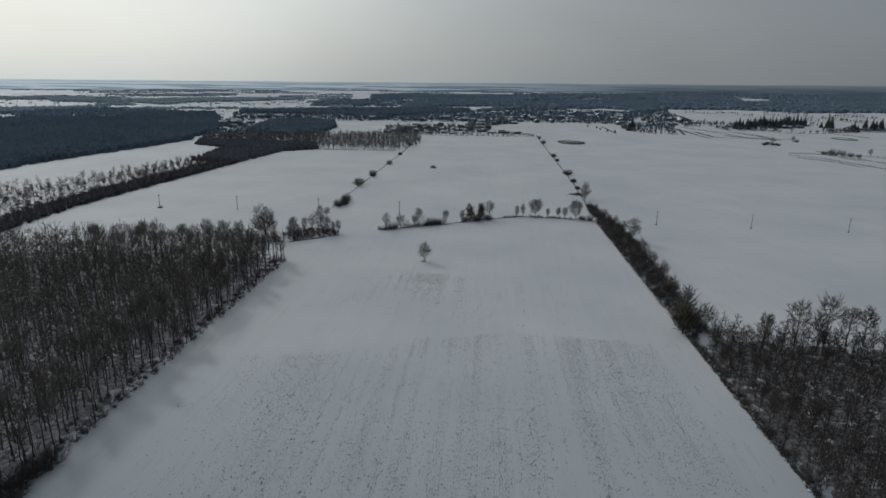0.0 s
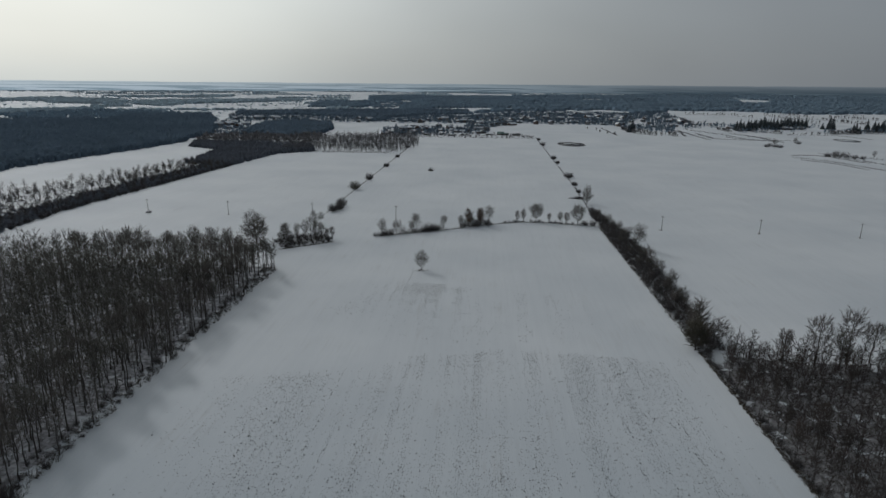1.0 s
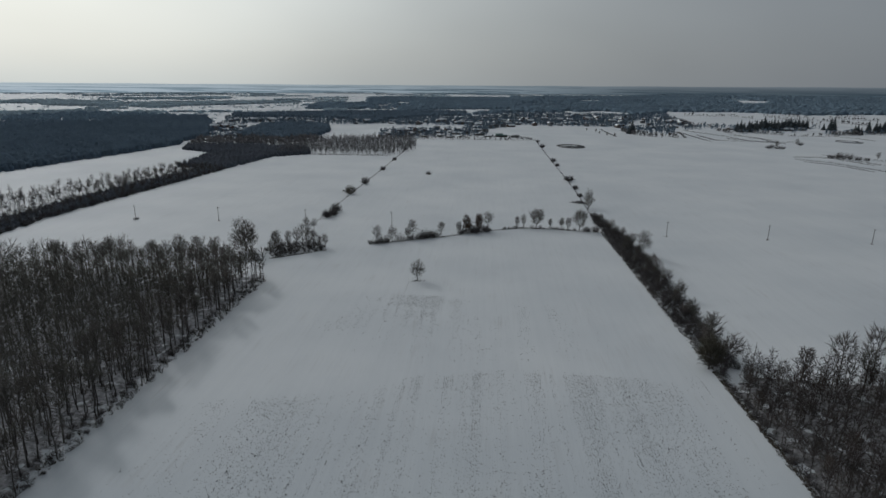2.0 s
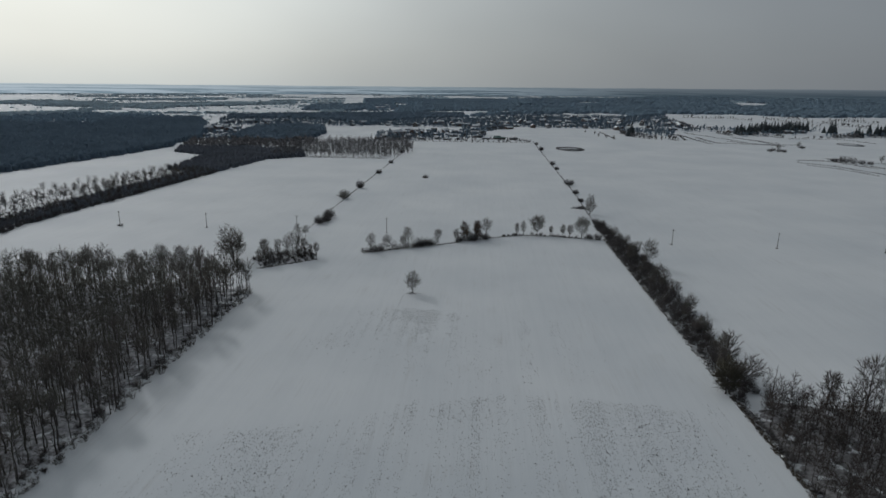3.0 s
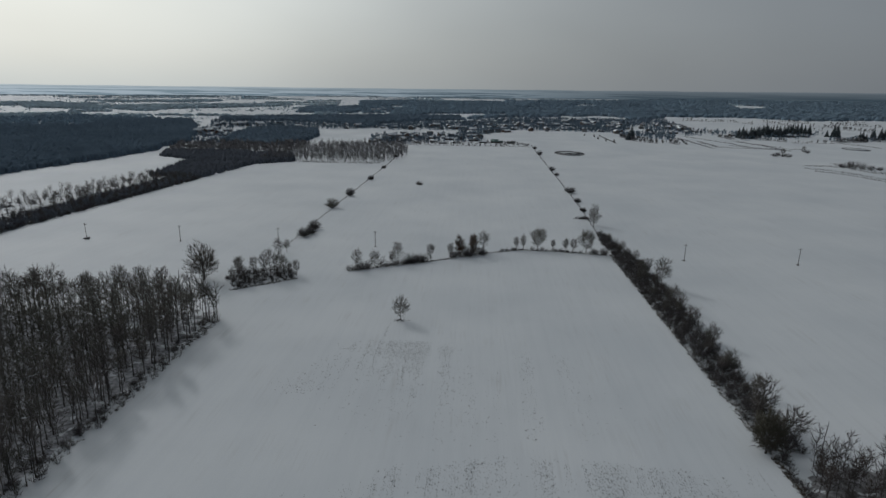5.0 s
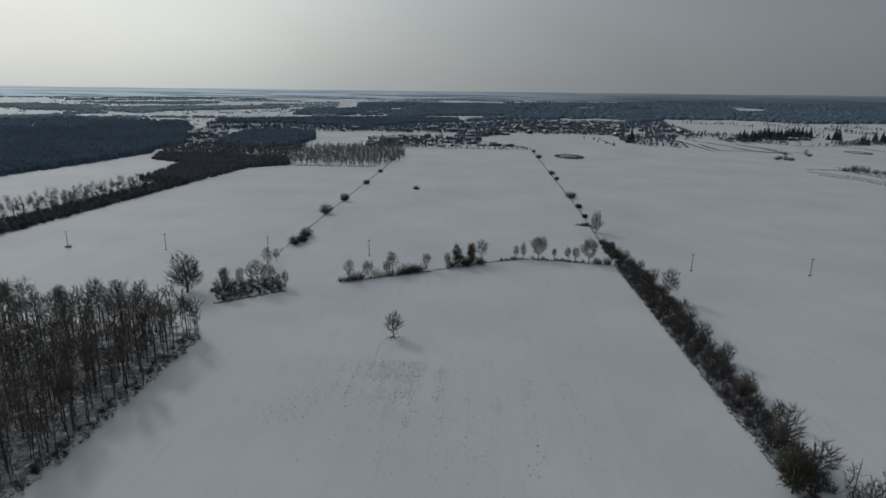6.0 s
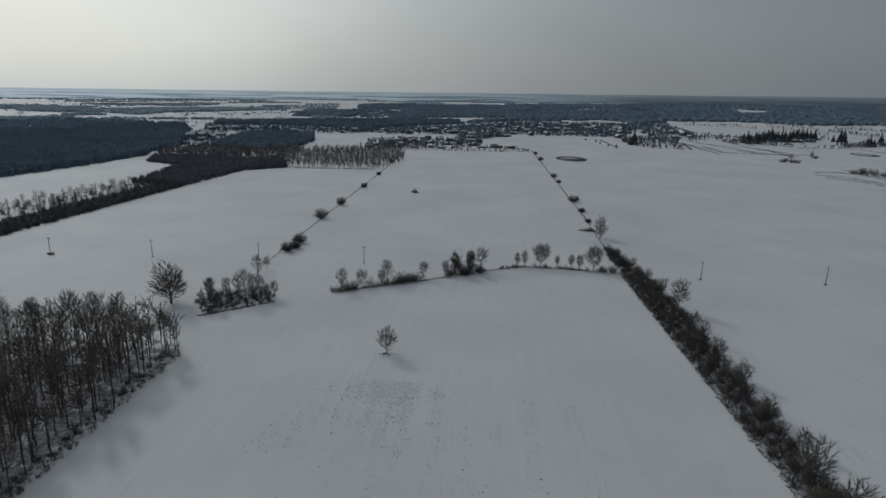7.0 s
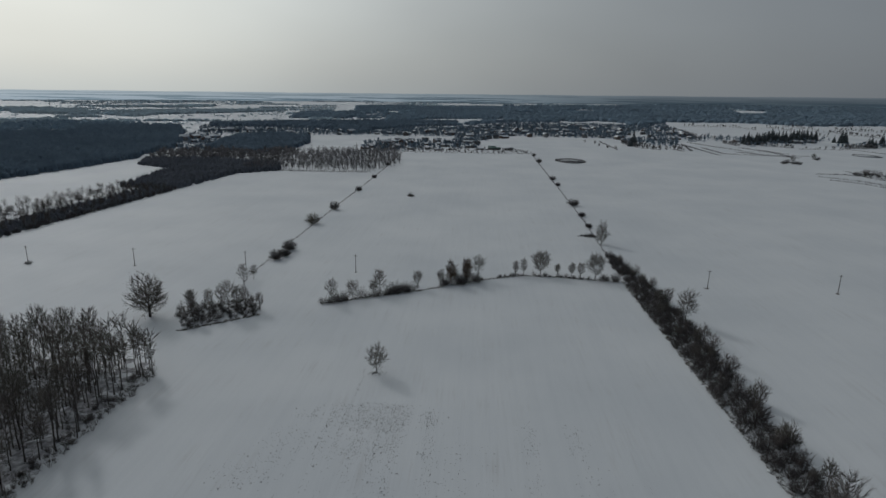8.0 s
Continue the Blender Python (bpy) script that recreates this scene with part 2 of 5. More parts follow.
# ---- shapes ----
class Shape:
    """Triangles gathered in lists; tubes, boxes and spikes are added to them."""

    def __init__(self):
        self.v, self.f = [], []

    def tube(self, a, b, ra, rb, sides=4):
        a, b = Vector(a), Vector(b)
        d = (b - a).normalized()
        u = d.orthogonal().normalized()
        w = d.cross(u)
        base = len(self.v)
        ring = [u * math.cos(2 * math.pi * k / sides) + w * math.sin(2 * math.pi * k / sides) for k in range(sides)]
        self.v += [a + r * ra for r in ring]
        if rb <= 0:
            self.v.append(b)
            self.f += [(base + k, base + (k + 1) % sides, base + sides) for k in range(sides)]
            return
        self.v += [b + r * rb for r in ring]
        for k in range(sides):
            i, j = base + k, base + (k + 1) % sides
            self.f += [(i, j, j + sides), (i, j + sides, i + sides)]

    def cap(self, centre, radius, sides=8):
        base = len(self.v)
        self.v += [Vector(centre) + Vector((radius * math.cos(2 * math.pi * k / sides), radius * math.sin(2 * math.pi * k / sides), 0)) for k in range(sides)]
        self.f += [(base, base + k, base + k + 1) for k in range(1, sides - 1)]

    def hull(self, corners, quads):
        base = len(self.v)
        self.v += [Vector(c) for c in corners]
        for q in quads:
            self.f += [(base + q[0], base + q[k], base + q[k + 1]) for k in range(1, len(q) - 1)]

    def box(self, x0, x1, y0, y1, z0, z1):
        self.hull([(x0, y0, z0), (x1, y0, z0), (x1, y1, z0), (x0, y1, z0), (x0, y0, z1), (x1, y0, z1), (x1, y1, z1), (x0, y1, z1)],
                  [(0, 3, 2, 1), (4, 5, 6, 7), (0, 1, 5, 4), (1, 2, 6, 5), (2, 3, 7, 6), (3, 0, 4, 7)])

    def add(self, other):
        base = len(self.v)
        self.v += other.v
        self.f += [tuple(base + i for i in t) for t in other.f]
        return self

    def arrays(self):
        return np.array([tuple(p) for p in self.v], float).reshape(-1, 3), np.array(self.f, int).reshape(-1, 3)


def mesh_of(name, verts, faces, mat):
    me = bpy.data.meshes.new(name)
    me.vertices.add(len(verts))
    me.vertices.foreach_set("co", np.asarray(verts, np.float32).ravel())
    me.loops.add(len(faces) * 3)
    me.loops.foreach_set("vertex_index", np.asarray(faces, np.int32).ravel())
    me.polygons.add(len(faces))
    me.polygons.foreach_set("loop_start", np.arange(0, len(faces) * 3, 3, dtype=np.int32))
    me.update(calc_edges=True)
    me.validate()
    me.materials.append(mat)
    return me


def part(name, shape, mat, parent=None, label=""):
    ob = new(name, mesh_of(name, *shape.arrays(), mat))
    ob.parent = parent
    return tagged(ob, label)


def stuff(name, verts, faces, mat, label, category, parent=None):
    ob = new(name, mesh_of(name, verts, faces, mat))
    ob.parent = parent
    return tagged(ob, label, category, kind="stuff")


def rise(x, y):
    """Height of the ground: level fields, then a long gentle rise to the horizon, a little higher to the east; rise and
    tilt are shaped to fit the camera's view.
    """
    r = math.hypot(x, y)
    s = min(1, max(0, (r - 1200) / 2500))
    d = (r - 1320) / 120
    return 0.0155 * 120 * (math.log1p(math.exp(d)) if d < 30 else d) + 0.0089 * x * s * s * (3 - 2 * s)


def on_ground(x, y, turn=0.0, size=1.0):
    return pose(x, y, rise(x, y) - 0.05, 0, 0, turn) @ Matrix.Scale(size, 4)


def scatter(templates, spots, rng, sizes=(0.8, 1.2), lift=-0.05):
    """Joins copies of (verts, faces) templates at the spots into one set of arrays."""
    vs, fs, n = [], [], 0
    for x, y in spots:
        v, f = templates[rng.randrange(len(templates))]
        a, s = rng.uniform(0, 2 * math.pi), rng.uniform(*sizes)
        c, d = math.cos(a) * s, math.sin(a) * s
        out = np.empty_like(v)
        out[:, 0] = v[:, 0] * c - v[:, 1] * d + x
        out[:, 1] = v[:, 0] * d + v[:, 1] * c + y
        out[:, 2] = v[:, 2] * s + rise(x, y) + lift
        vs.append(out)
        fs.append(f + n)
        n += len(v)
    return np.concatenate(vs), np.concatenate(fs)


def inside(x, y, poly):
    hit = False
    for (ax, ay), (bx, by) in zip(poly, poly[1:] + poly[:1]):
        if (ay > y) != (by > y) and x < (bx - ax) * (y - ay) / (by - ay) + ax:
            hit = not hit
    return hit


def strewn(poly, step, rng, loose=0.45, keep=1.0):
    """Spots about `step` metres apart, uneven, in a polygon."""
    xs, ys = [p[0] for p in poly], [p[1] for p in poly]
    spots = []
    y = min(ys)
    while y < max(ys):
        x = min(xs) + rng.uniform(0, step)
        while x < max(xs):
            px, py = x + rng.uniform(-loose, loose) * step, y + rng.uniform(-loose, loose) * step
            if inside(px, py, poly) and rng.random() < keep:
                spots.append((px, py))
            x += step
        y += step
    return spots


# ---- the land ----
def ground_sheet():
    radii = [0, 40, 80, 120, 160, 200, 240, 280, 320, 360, 400, 450, 500, 560, 620, 700, 800, 900, 1000, 1080, 1140, 1200, 1260, 1330, 1420]
    radii += [1420 + 110 * k for k in range(1, 31)] + [4850]
    seg = 200
    v, f = [(0, 0, 0)], []
    for r in radii[1:]:
        for k in range(seg):
            a = 2 * math.pi * k / seg
            x, y = r * math.cos(a), r * math.sin(a)
            v.append((x, y, rise(x, y)))
    for k in range(seg):
        f.append((0, 1 + k, 1 + (k + 1) % seg))
    for i in range(len(radii) - 2):
        for k in range(seg):
            a, b = 1 + i * seg + k, 1 + i * seg + (k + 1) % seg
            f += [(a, a + seg, b + seg), (a, b + seg, b)]
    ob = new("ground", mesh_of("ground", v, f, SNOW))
    for p in ob.data.polygons:
        p.use_smooth = True
    tagged(ob, "level farm fields under thin wind-packed snow", "ground", kind="structure")


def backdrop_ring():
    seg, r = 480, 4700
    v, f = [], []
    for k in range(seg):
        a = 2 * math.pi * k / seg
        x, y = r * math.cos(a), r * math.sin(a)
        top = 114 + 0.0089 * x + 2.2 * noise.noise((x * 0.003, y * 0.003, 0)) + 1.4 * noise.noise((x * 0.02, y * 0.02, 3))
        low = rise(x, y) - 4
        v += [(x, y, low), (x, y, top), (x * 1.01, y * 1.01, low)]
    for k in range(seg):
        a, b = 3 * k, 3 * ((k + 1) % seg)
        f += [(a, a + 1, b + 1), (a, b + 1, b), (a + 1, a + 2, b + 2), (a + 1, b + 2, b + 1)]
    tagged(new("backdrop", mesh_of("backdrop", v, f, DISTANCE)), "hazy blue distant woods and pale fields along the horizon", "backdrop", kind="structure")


ground_sheet()
backdrop_ring()


# ---- trees ----
def unit(az, el):
    return Vector((math.cos(az) * math.cos(el), math.sin(az) * math.cos(el), math.sin(el)))


def branching(seed, height, spread, bare=0.2, lead=0.7, nodes=230, twigs=4, girth=0.2, fine_r=0.036, low=0.45, direct=0.45, sides=5, reach=1.0, ease=2):
    """A leafless tree whose boughs share out an oval crown of that radius: trunk with its limbs, and a crown of boughs and twigs.
    bare, lead: shares of the height at which the crown begins and the trunk ends. low: where the crown is widest. direct: how straight boughs run."""
    rng = random.Random(seed)
    trunk, crown = Shape(), Shape()
    bottom, top = bare * height, lead * height
    heart = bottom + (height - bottom) * low
    lean = Vector((rng.uniform(-1, 1), rng.uniform(-1, 1), 0)) * 0.03 * height
    steps = 7
    axis = [Vector((0, 0, -0.3))]
    for k in range(1, steps + 1):
        axis.append(Vector((0, 0, top * k / steps)) + lean * (k / steps) ** 2 + Vector((rng.uniform(-1, 1), rng.uniform(-1, 1), 0)) * 0.012 * height)
    goals = []
    while len(goals) < nodes:
        d = unit(rng.uniform(0, 6.283), math.asin(rng.uniform(-1, 1)))
        d *= rng.random() ** 0.36 * rng.uniform(0.72, 0.95) * (1.0 + 0.55 * noise.noise(d * 1.7 + Vector((seed, 0, 0))))
        z = heart + d.z * ((height - heart) if d.z > 0 else (heart - bottom))
        goals.append(Vector((d.x * spread, d.y * spread, z)) + lean * (z / height))
    start = Vector((0, 0, bottom * 0.8))
    goals.sort(key=lambda p: (p - start).length)
    places = np.zeros((steps + 1 + nodes, 3))
    run = np.zeros(steps + 1 + nodes)
    parent = [-1] + list(range(steps)) + [0] * nodes
    for k, p in enumerate(axis):
        places[k], run[k] = p, max(0.0, p.z)
    first_fork = max(1, int(steps * 0.75 * bare / lead))
    for i, p in enumerate(goals):
        n = steps + 1 + i
        gap = np.array(p) - places[first_fork:n]
        far = np.sqrt((gap ** 2).sum(1))
        cost = far + direct * run[first_fork:n] + 1.2 * np.maximum(0, -gap[:, 2])
        best = int(np.argmin(cost))
        parent[n], places[n], run[n] = first_fork + best, p, run[first_fork + best] + far[best]
    total = steps + 1 + nodes
    # ease the boughs' kinks
    for _ in range(ease):
        sums, counts = np.zeros((total, 3)), np.zeros(total)
        for n in range(steps + 1, total):
            sums[parent[n]] += places[n]
            counts[parent[n]] += 1
        for n in range(steps + 1, total):
            if counts[n]:
                places[n] = 0.5 * places[n] + 0.25 * places[parent[n]] + 0.25 * sums[n] / counts[n]
    load = [1] * total
    for n in range(total - 1, 0, -1):
        load[parent[n]] += load[n]

    def thick(n):
        return max(fine_r * 1.15, girth * 0.8 * (load[n] / nodes) ** 0.56)

    for n in range(steps + 1, total):
        a, b = Vector(places[parent[n]]), Vector(places[n])
        mid = a.lerp(b, 0.5) + Vector((rng.uniform(-1, 1), rng.uniform(-1, 1), rng.uniform(-1.2, 0.4))) * 0.07 * (b - a).length
        heavy = load[n] > nodes * 0.05
        shape, r = (trunk, thick(n)) if heavy else (crown, thick(n))
        ra = min(thick(parent[n]), r * 1.35)
        if heavy:
            shape.tube(a, mid, ra, r, 4)
            shape.tube(mid, b, r, r * 0.85, 4)
        else:
            shape.tube(a, b, ra, r * 0.85, 3)
        out = (b - a).normalized() * 0.8 + Vector((b.x, b.y, (b.z - heart) * 0.8 + 0.2 * spread)).normalized()
        for _ in range(twigs):
            way = out + Vector((rng.uniform(-1, 1), rng.uniform(-1, 1), rng.uniform(-0.6, 0.9))) * 0.65
            root = a.lerp(b, rng.uniform(0.1, 1.0))
            crown.tube(root, root + way.normalized() * (0.3 + reach * spread * rng.uniform(0.12, 0.42)), fine_r, 0, 3)
    for k in range(steps):
        trunk.tube(axis[k], axis[k + 1], girth * (1.35 if k == 0 else 1 - 0.1 * k), girth * (1 - 0.1 * (k + 1)), sides)
    return trunk, crown


def joined(*shapes):
    vs, fs, n = [], [], 0
    for s in shapes:
        v, f = s.arrays()
        vs.append(v)
        fs.append(f + n)
        n += len(v)
    return np.concatenate(vs), np.concatenate(fs)


def shrub(seed, height, spread, stems=12, twigs=10, fine_r=0.042):
    """A many-stemmed bush with a domed outline: stems, and a crown of twigs."""
    rng = random.Random(seed)
    wood, crown = Shape(), Shape()
    az = rng.uniform(0, 6.28)
    for i in range(stems):
        az += 2.4 + rng.uniform(-0.4, 0.4)
        v = (i + 0.5 + rng.uniform(-0.4, 0.4)) / stems
        z = height * (0.22 + 0.76 * v) * rng.uniform(0.85, 1.05)
        reach = 0.78 * spread * math.sqrt(max(0.05, 1 - 0.92 * v * v)) * rng.uniform(0.7, 1.05)
        root = Vector((math.cos(az), math.sin(az), 0)) * spread * 0.15 * rng.random() - Vector((0, 0, 0.2))
        goal = Vector((math.cos(az) * reach, math.sin(az) * reach, z))
        mid = root.lerp(goal, 0.5) + Vector((0, 0, 0.12 * height * rng.random()))
        wood.tube(root, mid, 0.07, 0.05, 3)
        wood.tube(mid, goal, 0.05, 0, 3)
        for t in range(twigs):
            w = 0.22 + 0.78 * (t + rng.random()) / twigs
            a = root.lerp(mid, w * 2) if w < 0.5 else mid.lerp(goal, w * 2 - 1)
            way = Vector((a.x, a.y, 0.3 * a.z)).normalized() * 0.5 + Vector((rng.uniform(-1, 1), rng.uniform(-1, 1), rng.uniform(-0.4, 1.1)))
            crown.tube(a, a + way.normalized() * (0.35 + spread * rng.uniform(0.14, 0.3)), fine_r, 0, 3)
    return wood, crown


def leafy(seed, trunk_shapes, count=420, size=0.33):
    """Withered leaves that hang on round a tree's twigs."""
    rng = random.Random(seed)
    fine = trunk_shapes[1].v
    leaves = Shape()
    for _ in range(count):
        c = fine[rng.randrange(len(fine))] + Vector((rng.uniform(-1, 1), rng.uniform(-1, 1), rng.uniform(-1, 0.6))) * 0.5
        d = unit(rng.uniform(0, 6.28), rng.uniform(-1.4, 0.4))
        leaves.tube(c, c + d * size * rng.uniform(0.7, 1.4), size * 0.5, 0, 3)
    return leaves


def spruce(seed, height, spread, tiers=9):
    """A conifer: trunk and drooping, ragged tiers of boughs."""
    rng = random.Random(seed)
    trunk, green = Shape(), Shape()
    trunk.tube((0, 0, -0.3), (0, 0, height * 0.96), 0.18, 0.03, 5)
    for i in range(tiers):
        z = height * (0.08 + 0.88 * i / tiers)
        r = spread * (1 - i / tiers) * rng.uniform(0.85, 1.1) + 0.25
        n = 9 if i < 6 else 6
        for k in range(n):
            az = 6.28 * (k + rng.random() * 0.7) / n
            start = Vector((0, 0, z + height * 0.09))
            end = Vector((math.cos(az) * r, math.sin(az) * r, z - r * 0.18)) * 1.0
            green.tube(start, start.lerp(end, 0.6), 0.12, max(0.3, r * 0.3), 4)
            green.tube(start.lerp(end, 0.6), end, max(0.3, r * 0.3), 0, 4)
    return trunk, green


def tree_thing(name, shapes, names, mats, at, label, category, group=""):
    ob = new(name)
    for s, n, m in zip(shapes, names, mats):
        part(n, s, m, ob)
    ob.matrix_basis = at
    return tagged(ob, label, category, group)


def make_kind(name, shapes, names, mats, spots, label, category, group, rng, sizes=(0.82, 1.12)):
    """One thing with its parts, then copies of it at all the other spots."""
    first = None
    for x, y in spots:
        at = on_ground(x, y, rng.uniform(0, 360), rng.uniform(*sizes))
        if first is None:
            first = tree_thing(name, shapes, names, mats, at, label, category, group)
            first.matrix_basis = at
        else:
            ob = copy_thing(first, at)
            ob.matrix_basis = at
    return first


TREE_PARTS, TREE_MATS = ("trunk", "crown"), (BARK, TWIG)
BUSH_PARTS = ("branchwork", "crown")


def woodland(name, poly, near_test, step, kinds, label, thing_label, group, seed, plain, most=300, twigs=None, uneven=0.0):
    """A wood: trees that pass near_test are things, the others are joined."""
    rng = random.Random(seed)
    spots = [q for q in strewn(poly, step, rng) if inside(q[0] + uneven * (0.5 + noise.noise((0.0, q[1] * 0.07, 5.0))), q[1], poly)]
    rng.shuffle(spots)
    near = [s for s in spots if near_test(*s)][:most]
    chosen = set(near)
    rest = [s for s in spots if s not in chosen]
    for i, shapes in enumerate(kinds):
        mine = near[i::len(kinds)]
        if mine:
            make_kind(name, shapes, TREE_PARTS, (BARK, twigs or TWIG), mine, thing_label, "tree", group, rng)
    if rest:
        stuff("woodland", *scatter(plain, rest, rng), twigs or TWIG, label, "woods")


FOREST_KINDS = [branching(11 + k, h, sp, bare, 0.8, 105, 6, g, 0.028, 0.6, 0.6) for k, (h, sp, bare, g) in
                enumerate([(19.5, 3.7, 0.42, 0.23), (17.5, 3.3, 0.45, 0.2), (21.5, 3.9, 0.46, 0.25), (16, 3.6, 0.34, 0.2), (18.5, 3.1, 0.48, 0.2), (13.5, 3.3, 0.28, 0.16)])]
PLAIN_FOREST = [joined(*branching(20 + k, h, s, 0.42, 0.8, 28, 4, 0.19, 0.055, 0.6, 0.6, 3, 1.3)) for k, (h, s) in enumerate([(18.5, 3.7), (16.5, 3.5), (20, 3.9), (15, 3.8)])]
SCRUB_KINDS = [branching(31 + k, h, s, 0.2, 0.8, 80, 5, 0.11, 0.03, 0.56, 0.6, 4) for k, (h, s) in enumerate([(11, 2.4), (9, 2.5), (13, 2.4)])]
PLAIN_SCRUB = [joined(*branching(40 + k, h, 2.7, 0.22, 0.8, 26, 3, 0.11, 0.048, 0.56, 0.6, 3, 1.3)) for k, h in enumerate([9, 7.5, 10.5])]
SAPLINGS = [joined(*shrub(46 + k, h, 2.4, 6, 5, 0.04)) for k, h in enumerate([4.0, 5.5, 3.0])]


def forest_floor(name, poly, step, rng_seed, label, mat):
    """Leaf litter and thin snow under trees: a sheet with an uneven edge, just above the ground."""
    rng = random.Random(rng_seed)
    v, f = [], []
    for x, y in strewn(poly, step, rng, 0.3):
        if noise.noise((x * 0.2, y * 0.2, 0)) < -0.32 + 0.35 * max(0, 1 - min(abs(x + 118), abs(x - 91)) / 5):
            continue
        if rng.random() < (y - 296) / 40:
            continue
        base, n = len(v), 7
        v.append((x, y, 0.03 + rng.uniform(0, 0.03)))
        for k in range(n):
            r = step * rng.uniform(0.7, 1.0)
            a = 2 * math.pi * k / n
            v.append((x + r * math.cos(a), y + r * math.sin(a), 0.012 + rng.uniform(0, 0.02)))
        f += [(base, base + 1 + k, base + 1 + (k + 1) % n) for k in range(n)]
    tagged(new(name, mesh_of(name, v, f, mat)), label, "ground", kind="stuff")


WEST_WOOD = [(-113, 92), (-113, 325), (-125, 336), (-170, 334), (-240, 326), (-288, 310), (-275, 290), (-195, 190), (-140, 92)]
woodland("forest_tree", WEST_WOOD, lambda x, y: x > -140 or (y > 312 and x > -230), 4.6, FOREST_KINDS, "leafless grey-brown hardwood forest standing on snow",
         "tall slender leafless hardwood at the forest edge, in snow", "trees of the western wood", 5, PLAIN_FOREST, uneven=7.0)
EAST_WOOD = [(90.5, 92), (89.4, 222), (98, 236), (150, 236), (205, 230), (190, 200), (135, 120), (118, 92)]
woodland("scrub_tree", EAST_WOOD, lambda x, y: x < 108 or y > 215, 3.7, SCRUB_KINDS, "dense leafless scrub wood with snow between the stems",
         "thin leafless young tree in dense scrub", "trees of the eastern scrub wood", 6, PLAIN_SCRUB, 220, SCRUB_TWIG)
for name, poly, label in (("leaf_litter", [(-119, 92), (-119, 322), (-126, 334), (-240, 324), (-285, 308), (-272, 290), (-195, 190), (-140, 92)], "brown leaf litter and thin snow under forest trees"),
                          ("leaf_litter", [(91, 92), (91, 220), (100, 233), (200, 228), (190, 200), (135, 120), (118, 92)], "brown leaf litter and thin snow under scrub")):
    forest_floor(name, poly, 2.6, 7, label, LITTER if poly[0][0] < 0 else SCRUB_LITTER)
    rng = random.Random(8)
    stuff("undergrowth", *scatter(SAPLINGS, strewn(poly, 6.0 if poly[0][0] < 0 else 5.5, rng), rng, (0.6, 1.2)), TWIG, "thin grey saplings and brambles under trees", "undergrowth")


# ---- near field: lone trees, copse, hedgerow ----
def lone(name, x, y, seed, height, spread, label, group="", mats=TREE_MATS, **kw):
    return tree_thing(name, branching(seed, height, spread, **kw), TREE_PARTS, mats, on_ground(x, y), label, "tree", group)


lone("field_tree", -33.5, 330.2, 101, 11.5, 4.6, "small leafless tree alone in a snowy field", ease=1, bare=0.22, lead=0.75, nodes=320, twigs=5, girth=0.2, fine_r=0.032, low=0.45, direct=0.45)
lone("spreading_tree", -147, 376, 102, 21, 9.6, "broad spreading leafless oak beside the wood", bare=0.08, lead=0.55, nodes=1200, twigs=6, girth=0.6, fine_r=0.034, low=0.44, direct=0.42, reach=0.7, ease=1)


def hedge_tree(x, y, seed, height, spread, label="leafless tree in a field hedgerow", **kw):
    args = dict(bare=0.16, lead=0.75, nodes=230, twigs=7, girth=0.011 * height + 0.04, fine_r=0.028, low=0.54, direct=0.55)
    args.update(kw)
    return lone("hedgerow_tree", x, y, seed, height, spread, label, "trees of the cross hedgerow", **args)


hedge_tree(-69, 405, 111, 13, 3.6)
hedge_tree(-60, 413, 112, 10.5, 3.4)
hedge_tree(-50, 419, 113, 8.5, 2.6)
hedge_tree(-47, 421, 114, 14, 4.2)
hedge_tree(-28, 432, 115, 11, 3.0, "slim leafless tree at a gap in the hedgerow")
hedge_tree(-16, 440, 116, 9, 2.6)
hedge_tree(5, 454, 119, 15, 4.6)
hedge_tree(27, 461, 120, 10, 2.0)
hedge_tree(32, 463, 121, 11, 2.6)
hedge_tree(42, 465, 122, 15, 6.0, "round-crowned leafless tree in a field hedgerow", bare=0.14, lead=0.6, nodes=560, direct=0.55)
hedge_tree(52, 465, 123, 7.5, 1.8)
hedge_tree(60, 463, 124, 9, 2.4)
hedge_tree(65, 462, 125, 9.5, 2.6)
hedge_tree(73, 459, 126, 16.5, 5.6, "round-crowned leafless tree in a field hedgerow", bare=0.16, lead=0.65, nodes=560, direct=0.55)
for x, y, seed, h, s in ((-10, 442, 117, 14, 3.6), (-1.5, 447, 118, 14.5, 3.8)):
    shapes = branching(seed, h, s, 0.06, 0.8, 300, 6, 0.2)
    tree_thing("hedgerow_tree", (*shapes, leafy(seed, shapes, 1500)), (*TREE_PARTS, "leaves"), (*TREE_MATS, DRY_LEAF), on_ground(x, y), "hedgerow tree that keeps its withered brown leaves", "tree",
               "trees of the cross hedgerow")

